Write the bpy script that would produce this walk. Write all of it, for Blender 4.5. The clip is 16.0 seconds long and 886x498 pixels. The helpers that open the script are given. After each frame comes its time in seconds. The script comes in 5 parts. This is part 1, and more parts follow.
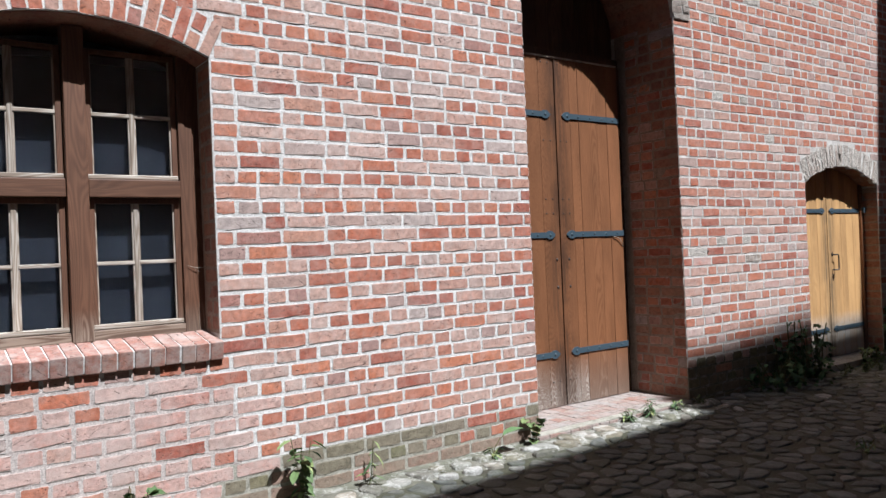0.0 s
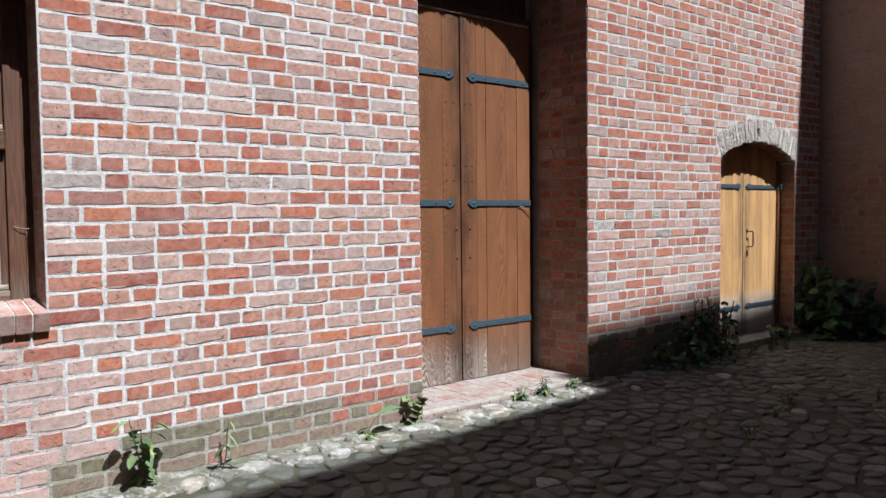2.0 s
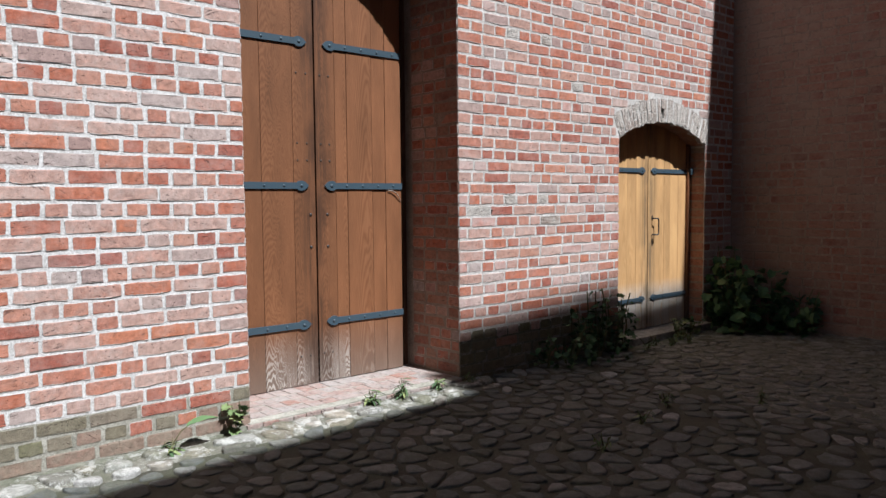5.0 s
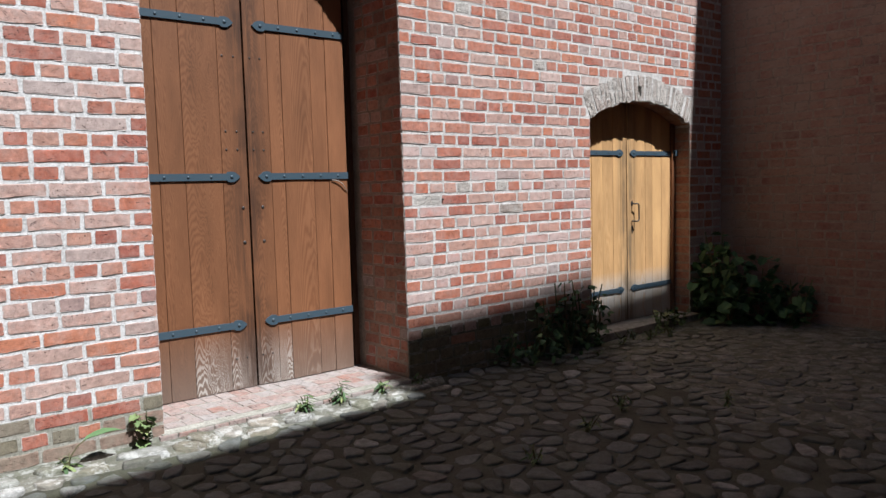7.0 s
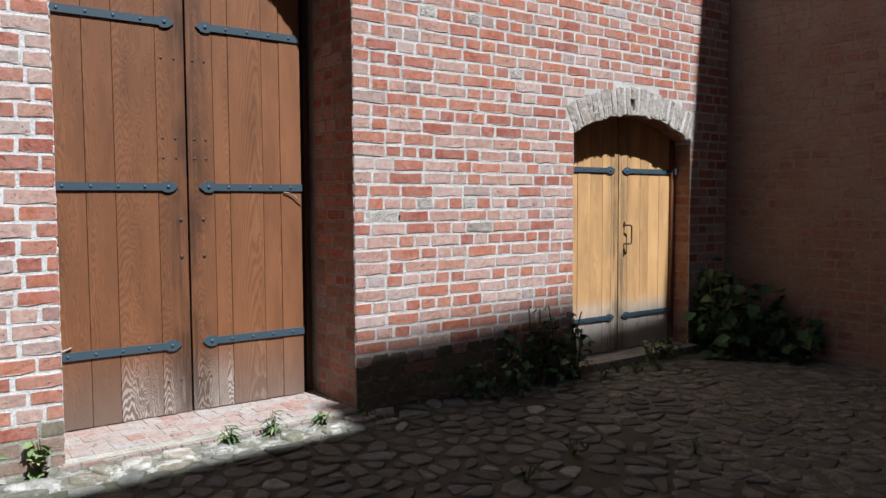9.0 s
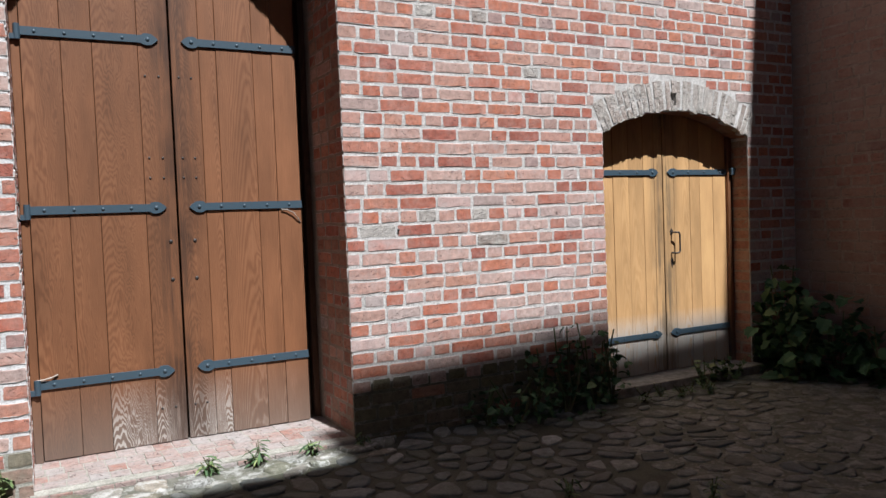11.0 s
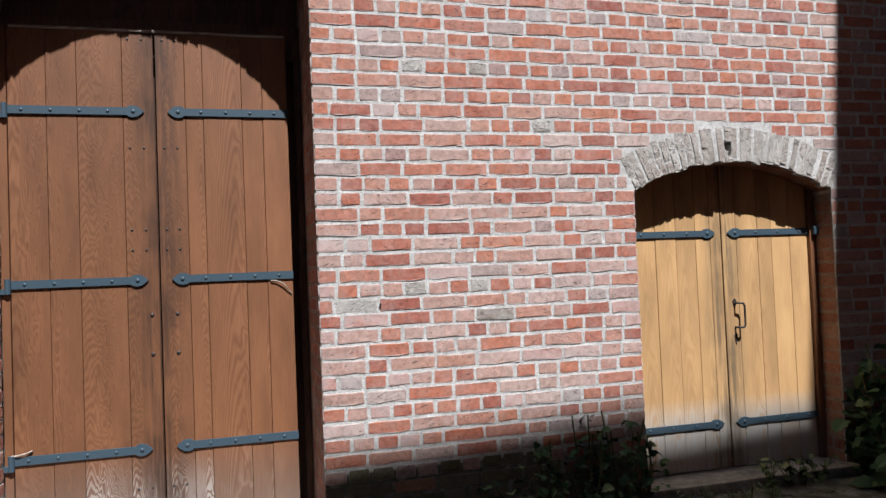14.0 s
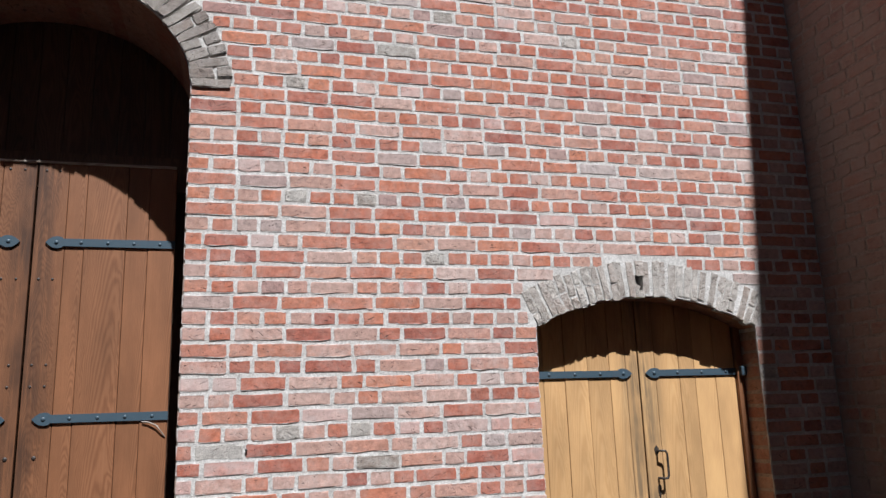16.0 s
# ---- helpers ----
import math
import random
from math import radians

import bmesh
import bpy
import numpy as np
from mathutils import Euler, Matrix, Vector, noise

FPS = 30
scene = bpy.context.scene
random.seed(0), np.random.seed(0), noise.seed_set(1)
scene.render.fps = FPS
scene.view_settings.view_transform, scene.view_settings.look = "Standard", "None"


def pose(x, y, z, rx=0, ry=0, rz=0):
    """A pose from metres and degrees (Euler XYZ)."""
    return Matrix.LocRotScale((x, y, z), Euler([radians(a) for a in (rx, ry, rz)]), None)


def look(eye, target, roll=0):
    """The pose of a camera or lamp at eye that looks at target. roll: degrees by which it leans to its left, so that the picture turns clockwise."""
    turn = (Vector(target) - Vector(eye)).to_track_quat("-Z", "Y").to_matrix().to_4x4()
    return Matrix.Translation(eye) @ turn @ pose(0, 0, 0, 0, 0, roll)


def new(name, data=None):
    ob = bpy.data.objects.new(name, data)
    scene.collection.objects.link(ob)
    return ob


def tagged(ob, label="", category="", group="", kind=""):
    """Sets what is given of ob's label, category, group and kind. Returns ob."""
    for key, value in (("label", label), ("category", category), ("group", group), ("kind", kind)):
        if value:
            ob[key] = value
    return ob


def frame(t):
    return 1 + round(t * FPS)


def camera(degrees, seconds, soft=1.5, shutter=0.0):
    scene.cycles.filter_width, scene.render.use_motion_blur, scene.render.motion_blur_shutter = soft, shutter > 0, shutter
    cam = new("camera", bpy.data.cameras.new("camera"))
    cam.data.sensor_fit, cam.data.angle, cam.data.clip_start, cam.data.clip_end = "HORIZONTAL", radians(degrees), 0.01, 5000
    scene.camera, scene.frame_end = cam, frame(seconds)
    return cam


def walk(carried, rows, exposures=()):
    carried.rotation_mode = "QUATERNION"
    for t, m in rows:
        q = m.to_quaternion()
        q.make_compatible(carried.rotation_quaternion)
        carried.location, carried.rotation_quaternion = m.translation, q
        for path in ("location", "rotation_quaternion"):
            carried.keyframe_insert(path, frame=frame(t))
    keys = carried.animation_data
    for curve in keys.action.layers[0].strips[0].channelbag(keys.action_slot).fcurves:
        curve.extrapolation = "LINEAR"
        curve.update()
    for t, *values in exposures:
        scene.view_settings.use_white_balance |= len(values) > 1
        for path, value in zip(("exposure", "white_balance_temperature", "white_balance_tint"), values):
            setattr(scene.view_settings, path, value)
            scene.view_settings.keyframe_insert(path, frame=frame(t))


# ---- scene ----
cam = camera(60.5, 16.0, 1.5)
EXPOSURE = 1.0
METRES, EYE, TILT, LEAN, TURN = 6.75, 1.6, 0.0, 0.0, -35.7
ROWS = [
    (0.0, 0.0, 0.0, 0.0, 0.01, 0.24, 2.42),
    (0.5, 0.0225, 0.0103, 0.0028, -0.83, -0.69, 1.9),
    (1.0, 0.0414, 0.024, 0.0024, -2.86, -0.62, 1.65),
    (1.5, 0.0606, 0.0382, -0.0071, -1.74, -0.86, 1.53),
    (2.0, 0.0808, 0.0573, 0.0043, -3.56, -2.7, 0.66),
    (2.5, 0.0995, 0.073, -0.0009, -4.91, -3.28, -0.0),
    (3.0, 0.1239, 0.0886, -0.0041, -4.47, -2.08, 1.03),
    (3.5, 0.155, 0.0999, -0.0013, -4.07, -2.58, 1.38),
    (4.0, 0.1795, 0.1173, 0.0047, -5.08, -4.04, 0.51),
    (4.5, 0.2054, 0.1273, -0.0027, -6.18, -2.78, 0.91),
    (5.0, 0.2313, 0.1451, -0.0021, -5.83, -3.62, 0.5),
    (7.5, 0.3628, 0.2173, -0.0009, -3.52, -4.54, 1.55),
    (8.0, 0.3897, 0.2341, -0.0035, -3.05, -4.13, 0.95),
    (8.5, 0.413, 0.2527, -0.0003, -1.89, -3.7, 0.15),
    (11.0, 0.5544, 0.3427, -0.005, 7.65, -2.27, 2.2),
    (11.5, 0.5806, 0.3635, -0.0011, 10.39, -2.07, 0.74),
    (12.0, 0.6078, 0.3861, 0.0005, 12.21, -3.58, 2.24),
    (12.5, 0.6317, 0.4057, 0.0006, 13.86, -3.61, 1.6),
    (13.0, 0.6584, 0.4277, 0.0006, 15.28, -1.72, 0.31),
    (13.5, 0.6876, 0.4437, -0.0012, 18.5, -0.63, 0.18),
    (14.0, 0.7107, 0.4661, 0.0116, 19.98, 1.92, 2.32),
    (14.5, 0.7358, 0.4846, 0.0086, 20.72, 5.81, 1.59),
    (15.0, 0.7615, 0.5069, 0.0126, 21.23, 7.29, 1.08),
    (15.5, 0.7827, 0.5281, 0.0207, 20.89, 8.62, 1.57),
    (16.0, 0.8103, 0.5519, 0.013, 20.73, 12.07, 1.86),
]
walk(cam, [(t, pose(0, 0, EYE, TILT, LEAN, TURN) @ pose(METRES * x, METRES * y, METRES * z, 90 + pitch, roll, yaw)) for t, x, y, z, yaw, pitch, roll in ROWS],
     [(0.0, EXPOSURE, 6030, 10), (16.0, EXPOSURE, 6030, 10)])

# ---- light ----
SUN_X, SUN_DROP = -0.145, 1.74          # light goes this far along x, and falls this much, per metre towards the facade
sun_dir = Vector((SUN_X, 1.0, -SUN_DROP)).normalized()
sun_data = bpy.data.lights.new("sun", "SUN")
sun_data.energy, sun_data.angle, sun_data.color = 4.2, radians(0.53), (1.0, 0.985, 0.965)
sun = new("sun", sun_data)
sun.matrix_world = look(Vector((0, 0, 30)) - sun_dir, Vector((0, 0, 30)))
world = bpy.data.worlds.new("world")
scene.world = world
world.use_nodes = True
sky = world.node_tree.nodes.new("ShaderNodeTexSky")
sky.sky_type, sky.sun_disc = "NISHITA", False
sky.sun_elevation = math.asin(-sun_dir.z)
sky.sun_rotation = math.atan2(-sun_dir.x, -sun_dir.y)
world.node_tree.links.new(sky.outputs[0], world.node_tree.nodes["Background"].inputs[0])
world.node_tree.nodes["Background"].inputs[1].default_value = 0.0265


# ---- helpers of this scene ----
def part(name, bm, material, parent=None, label="", smooth=False):
    """One mesh object out of a bmesh, under a thing or a part."""
    me = bpy.data.meshes.new(name)
    bmesh.ops.recalc_face_normals(bm, faces=bm.faces)
    bm.to_mesh(me)
    bm.free()
    me.materials.append(material)
    if smooth:
        me.polygons.foreach_set("use_smooth", [True] * len(me.polygons))
    ob = new(name, me)
    if parent is not None:
        ob.parent = parent
    if label:
        ob["label"] = label
    return ob


def mesh_part(name, verts, faces, material, parent=None, smooth=False):
    me = bpy.data.meshes.new(name)
    me.from_pydata(verts, [], faces)
    me.materials.append(material)
    if smooth:
        me.polygons.foreach_set("use_smooth", [True] * len(me.polygons))
    ob = new(name, me)
    if parent is not None:
        ob.parent = parent
    return ob


def thing(name, label, category, group="", kind="", at=(0, 0, 0)):
    ob = new(name)
    ob.location = at
    return tagged(ob, label, category, group, kind)


def add_box(bm, x0, x1, y0, y1, z0, z1, bevel=0.0):
    r = bmesh.ops.create_cube(bm, size=1.0, matrix=Matrix.Translation(((x0 + x1) / 2, (y0 + y1) / 2, (z0 + z1) / 2)) @ Matrix.Diagonal((x1 - x0, y1 - y0, z1 - z0, 1)))
    if bevel:
        edges = list({e for v in r["verts"] for e in v.link_edges})
        bmesh.ops.bevel(bm, geom=edges, offset=bevel, segments=2, affect="EDGES", profile=0.6)
    return bm


def box(x0, x1, y0, y1, z0, z1, bevel=0.0):
    return add_box(bmesh.new(), x0, x1, y0, y1, z0, z1, bevel)


def add_prism(bm, outline, y0, y1):
    """A prism over an outline in x and z, from y0 to y1."""
    a = [bm.verts.new((x, y0, z)) for x, z in outline]
    b = [bm.verts.new((x, y1, z)) for x, z in outline]
    bm.faces.new(a)
    bm.faces.new(b[::-1])
    for i in range(len(a)):
        j = (i + 1) % len(a)
        bm.faces.new((a[i], b[i], b[j], a[j]))
    return bm


# ---- materials ----
def node_material(name, rough=0.85, metal=0.0):
    m = bpy.data.materials.new(name)
    m.use_nodes = True
    b = m.node_tree.nodes["Principled BSDF"]
    b.inputs["Roughness"].default_value, b.inputs["Metallic"].default_value = rough, metal
    return m, m.node_tree, b


def put(nt, kind, **values):
    n = nt.nodes.new(kind)
    for k, v in values.items():
        n.inputs[k.replace("_", " ")].default_value = v
    return n


def noise_of(nt, scale, detail=5.0, rough=0.6, coords=None, stretch=None):
    tc = coords or nt.nodes.new("ShaderNodeNewGeometry").outputs["Position"]
    if stretch:
        mp = nt.nodes.new("ShaderNodeMapping")
        mp.inputs["Scale"].default_value = stretch
        nt.links.new(tc, mp.inputs["Vector"])
        tc = mp.outputs[0]
    n = put(nt, "ShaderNodeTexNoise", Scale=scale, Detail=detail, Roughness=rough)
    nt.links.new(tc, n.inputs["Vector"])
    return n.outputs["Fac"]


def ramp(nt, fac, stops):
    r = nt.nodes.new("ShaderNodeValToRGB")
    el = r.color_ramp.elements
    while len(el) < len(stops):
        el.new(0.5)
    for e, (p, c) in zip(el, stops):
        e.position = p
        e.color = (*c, 1) if len(c) == 3 else c
    nt.links.new(fac, r.inputs["Fac"])
    return r.outputs["Color"]


def grey(v):
    return (v, v, v)


def mix(nt, fac, a, b, mode="MIX"):
    n = nt.nodes.new("ShaderNodeMix")
    n.data_type, n.blend_type = "RGBA", mode
    for sock, v in ((n.inputs[0], fac), (n.inputs[6], a), (n.inputs[7], b)):
        if isinstance(v, (int, float)):
            sock.default_value = v
        elif isinstance(v, tuple):
            sock.default_value = (*v, 1)
        else:
            nt.links.new(v, sock)
    return n.outputs[2]


def bump(nt, bsdf, height, strength=0.5, distance=0.004):
    n = nt.nodes.new("ShaderNodeBump")
    n.inputs["Strength"].default_value, n.inputs["Distance"].default_value = strength, distance
    nt.links.new(height, n.inputs["Height"])
    nt.links.new(n.outputs[0], bsdf.inputs["Normal"])


def piece_random(nt):
    """A number for each piece, be it an object of its own or one of the joined ones."""
    a = nt.nodes.new("ShaderNodeObjectInfo").outputs["Random"]
    b = nt.nodes.new("ShaderNodeNewGeometry").outputs["Random Per Island"]
    s = nt.nodes.new("ShaderNodeMath")
    s.operation = "ADD"
    nt.links.new(a, s.inputs[0])
    nt.links.new(b, s.inputs[1])
    f = nt.nodes.new("ShaderNodeMath")
    f.operation = "FRACT"
    nt.links.new(s.outputs[0], f.inputs[0])
    return f.outputs[0]


def voronoi(nt, scale, feature="F1"):
    n = put(nt, "ShaderNodeTexVoronoi", Scale=scale)
    n.feature = feature
    nt.links.new(nt.nodes.new("ShaderNodeNewGeometry").outputs["Position"], n.inputs["Vector"])
    return n.outputs["Distance"]


def times(nt, a, b):
    n = nt.nodes.new("ShaderNodeMath")
    n.operation = "MULTIPLY"
    for sock, v in zip(n.inputs, (a, b)):
        if isinstance(v, (int, float)):
            sock.default_value = v
        else:
            nt.links.new(v, sock)
    return n.outputs[0]


def brick_material(name, stops, bloom=(0.47, 0.39, 0.365), bloom_amount=0.5, bump_size=0.006, lime=(0.53, 0.505, 0.48), veil=None, wiped=((0.40, 0.05), (0.62, 0.90))):
    """Fired brick: a tone for each brick, washed patches, lime smears, nicks and pits."""
    m, nt, b = node_material(name, 0.92)
    rnd = piece_random(nt)
    base = ramp(nt, rnd, stops)
    fine = noise_of(nt, 150, 6, 0.75)
    mid = noise_of(nt, 26, 6, 0.7)
    col = mix(nt, 0.8, base, ramp(nt, mid, [(0.3, grey(0.30)), (0.7, grey(0.70))]), "OVERLAY")
    col = mix(nt, 0.35, col, ramp(nt, noise_of(nt, 45, 5, 0.8, None, (1, 1, 3.0)), [(0.32, grey(0.26)), (0.62, grey(0.68))]), "OVERLAY")
    col = mix(nt, 0.45, col, ramp(nt, fine, [(0.3, grey(0.30)), (0.7, grey(0.68))]), "OVERLAY")
    patch = ramp(nt, noise_of(nt, 9, 8, 0.75), [(0.42, grey(0.0)), (0.66, grey(bloom_amount))])
    col = mix(nt, patch, col, bloom)
    smear = ramp(nt, noise_of(nt, 20, 9, 0.8), [(0.63, grey(0.0)), (0.68, grey(0.7))])
    col = mix(nt, smear, col, lime)
    # slanting tool marks and dark nicks, on some bricks only
    turned = nt.nodes.new("ShaderNodeMapping")
    turned.inputs["Rotation"].default_value = (0.0, radians(-38), 0.0)
    nt.links.new(nt.nodes.new("ShaderNodeNewGeometry").outputs["Position"], turned.inputs["Vector"])
    slash = ramp(nt, noise_of(nt, 1.0, 2, 0.5, turned.outputs[0], (16, 16, 110)), [(0.64, grey(0.0)), (0.675, grey(1.0))])
    other = nt.nodes.new("ShaderNodeMapping")
    other.inputs["Rotation"].default_value = (0.0, radians(24), 0.0)
    nt.links.new(nt.nodes.new("ShaderNodeNewGeometry").outputs["Position"], other.inputs["Vector"])
    slash = mix(nt, ramp(nt, noise_of(nt, 3.1, 2, 0.5), [(0.47, grey(0.0)), (0.53, grey(1.0))]), slash, ramp(nt, noise_of(nt, 1.0, 3, 0.6, other.outputs[0], (11, 11, 75)), [(0.635, grey(0.0)), (0.67, grey(0.9))]))
    nick = ramp(nt, noise_of(nt, 1.0, 3, 0.6, None, (24, 24, 95)), [(0.655, grey(0.0)), (0.69, grey(1.0))])
    some = ramp(nt, noise_of(nt, 5, 3, 0.5), [(0.44, grey(0.0)), (0.56, grey(1.0))])
    pits = times(nt, ramp(nt, voronoi(nt, 42), [(0.15, grey(1.0)), (0.22, grey(0.0))]), ramp(nt, noise_of(nt, 8, 3, 0.5), [(0.56, grey(0.0)), (0.63, grey(1.0))]))
    marks = mix(nt, 1.0, times(nt, slash, some), nick, "LIGHTEN")
    marks = mix(nt, 1.0, marks, pits, "LIGHTEN")
    col = mix(nt, times(nt, marks, 0.8), col, (0.06, 0.034, 0.028))
    # lime mortar spread over the rim of the brick
    rim = nt.nodes.new("ShaderNodeAttribute")
    rim.attribute_name = "rim"
    lap = nt.nodes.new("ShaderNodeMath")
    lap.operation = "MULTIPLY_ADD"
    lap.inputs[1].default_value = 0.46
    nt.links.new(rim.outputs["Fac"], lap.inputs[0])
    nt.links.new(times(nt, noise_of(nt, 65, 5, 0.75), 0.95), lap.inputs[2])
    col = mix(nt, ramp(nt, lap.outputs[0], [(0.79, grey(0.0)), (0.86, grey(0.95))]), col, lime)
    if veil:                     # mortar slurry wiped over whole stretches of the wall
        wash = ramp(nt, mix(nt, 0.3, noise_of(nt, 1.6, 6, 0.65), noise_of(nt, 7, 6, 0.7, None, (1, 1, 2.5))), [(p_, grey(v_)) for p_, v_ in wiped])
        col = mix(nt, wash, col, veil)
    nt.links.new(col, b.inputs["Base Color"])
    h = mix(nt, 0.55, fine, mid)
    h = mix(nt, marks, h, (0.0, 0.0, 0.0))
    bump(nt, b, h, 0.9, bump_size)
    return m


RED = [(0.0, (0.37, 0.115, 0.066)), (0.12, (0.43, 0.165, 0.092)), (0.22, (0.27, 0.082, 0.058)), (0.34, (0.39, 0.128, 0.074)), (0.44, (0.40, 0.27, 0.225)),
       (0.54, (0.41, 0.18, 0.118)), (0.64, (0.35, 0.108, 0.068)), (0.74, (0.42, 0.215, 0.15)), (0.82, (0.32, 0.26, 0.24)), (0.88, (0.30, 0.095, 0.066)), (1.0, (0.42, 0.155, 0.09))]
M_BRICK = brick_material("weathered red brick", RED, (0.45, 0.32, 0.275), 0.4)
M_BRICK_TAN = brick_material("weathered pinkish buff brick", [(0.0, (0.43, 0.275, 0.225)), (0.25, (0.41, 0.235, 0.185)), (0.45, (0.45, 0.32, 0.275)), (0.6, (0.39, 0.20, 0.15)), (0.75, (0.44, 0.295, 0.245)), (0.88, (0.36, 0.305, 0.285)), (1.0, (0.41, 0.25, 0.20))], (0.50, 0.405, 0.365), 0.6)
# Darker brick for reveals and arch undersides, shade put into its colour.
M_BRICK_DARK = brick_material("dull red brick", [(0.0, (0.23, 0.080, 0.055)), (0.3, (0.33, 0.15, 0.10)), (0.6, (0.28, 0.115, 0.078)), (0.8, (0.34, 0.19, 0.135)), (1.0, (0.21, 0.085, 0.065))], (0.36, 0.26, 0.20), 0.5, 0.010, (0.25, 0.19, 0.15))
# Side wall brick: wiped mortar, toned dark to hold part of its shade.
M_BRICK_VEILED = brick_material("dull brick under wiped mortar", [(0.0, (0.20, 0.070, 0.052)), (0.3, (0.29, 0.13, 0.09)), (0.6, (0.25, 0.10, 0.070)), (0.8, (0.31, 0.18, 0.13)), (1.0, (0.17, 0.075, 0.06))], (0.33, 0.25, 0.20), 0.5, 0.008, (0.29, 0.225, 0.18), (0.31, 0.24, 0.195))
M_BRICK_PALE = brick_material("pale washed brick", [(0.0, (0.42, 0.22, 0.18)), (0.3, (0.45, 0.28, 0.24)), (0.6, (0.41, 0.19, 0.15)), (0.8, (0.47, 0.32, 0.28)), (1.0, (0.38, 0.26, 0.225))], (0.56, 0.44, 0.40), 0.65, veil=(0.44, 0.35, 0.32), wiped=((0.44, 0.0), (0.62, 0.75)))
M_BRICK_MOSS_SHADE = brick_material("mossy and shade-dark brick", [(0.0, (0.13, 0.115, 0.078)), (0.35, (0.17, 0.145, 0.105)), (0.5, (0.15, 0.135, 0.075)), (0.6, (0.13, 0.13, 0.072)), (0.8, (0.20, 0.165, 0.125)), (1.0, (0.14, 0.125, 0.08))], (0.30, 0.27, 0.20), 0.35, 0.008, (0.27, 0.25, 0.205))
M_BRICK_MUD = brick_material("muddy brown-pink brick", [(0.0, (0.22, 0.145, 0.11)), (0.5, (0.27, 0.175, 0.135)), (1.0, (0.20, 0.15, 0.11))], (0.25, 0.215, 0.165), 0.7, 0.008, (0.24, 0.215, 0.175))
M_BRICK_WORN = brick_material("worn pale paving brick", [(0.0, (0.29, 0.19, 0.16)), (0.3, (0.31, 0.255, 0.23)), (0.6, (0.28, 0.15, 0.115)), (0.8, (0.31, 0.275, 0.255)), (1.0, (0.28, 0.21, 0.185))], (0.32, 0.30, 0.28), 0.8, 0.008, (0.33, 0.31, 0.29))
M_BRICK_SILL = brick_material("dull red sill brick", [(0.0, (0.29, 0.125, 0.095)), (0.4, (0.33, 0.165, 0.125)), (0.7, (0.26, 0.115, 0.09)), (1.0, (0.33, 0.20, 0.165))], (0.42, 0.365, 0.335), 0.8)
M_BRICK_GREY = brick_material("rough grey arch brick", [(0.0, (0.30, 0.235, 0.195)), (0.2, (0.44, 0.39, 0.345)), (0.4, (0.34, 0.29, 0.25)), (0.6, (0.50, 0.46, 0.415)), (0.8, (0.37, 0.29, 0.245)), (1.0, (0.46, 0.42, 0.375))], (0.53, 0.495, 0.45), 0.75, 0.03, (0.54, 0.515, 0.475))

M_BRICK_SOOT = brick_material("rough brown-grey arch brick", [(0.0, (0.20, 0.155, 0.13)), (0.3, (0.30, 0.26, 0.23)), (0.6, (0.24, 0.19, 0.16)), (0.8, (0.34, 0.305, 0.27)), (1.0, (0.22, 0.16, 0.13))], (0.40, 0.37, 0.335), 0.6, 0.024, (0.40, 0.375, 0.345))


def mortar_material(name, a, c):
    m, nt, b = node_material(name, 0.95)
    n1, n2 = noise_of(nt, 6, 6, 0.7), noise_of(nt, 90, 5, 0.7)
    col = ramp(nt, n1, [(0.3, a), (0.7, c)])
    col = mix(nt, 0.6, col, ramp(nt, n2, [(0.3, grey(0.22)), (0.65, grey(0.78))]), "OVERLAY")
    col = mix(nt, 0.5, col, ramp(nt, noise_of(nt, 28, 6, 0.8), [(0.3, grey(0.3)), (0.65, grey(0.7))]), "OVERLAY")
    nt.links.new(col, b.inputs["Base Color"])
    bump(nt, b, mix(nt, 0.5, n2, noise_of(nt, 30, 6, 0.8)), 0.9, 0.010)
    return m


M_MORTAR = mortar_material("lime mortar", (0.45, 0.44, 0.425), (0.66, 0.645, 0.625))
M_MORTAR_WARM = mortar_material("warm lime mortar", (0.37, 0.35, 0.325), (0.56, 0.535, 0.505))
# Darker mortar for side wall and reveals, with shade in its colour.
M_MORTAR_DARK = mortar_material("darkened brown mortar", (0.19, 0.145, 0.115), (0.31, 0.245, 0.20))
M_MORTAR_PINK = mortar_material("pinkish wiped mortar", (0.36, 0.315, 0.295), (0.49, 0.44, 0.415))
M_MORTAR_MOSSY = mortar_material("grey mortar in moss and shade tones", (0.20, 0.195, 0.155), (0.37, 0.355, 0.31))


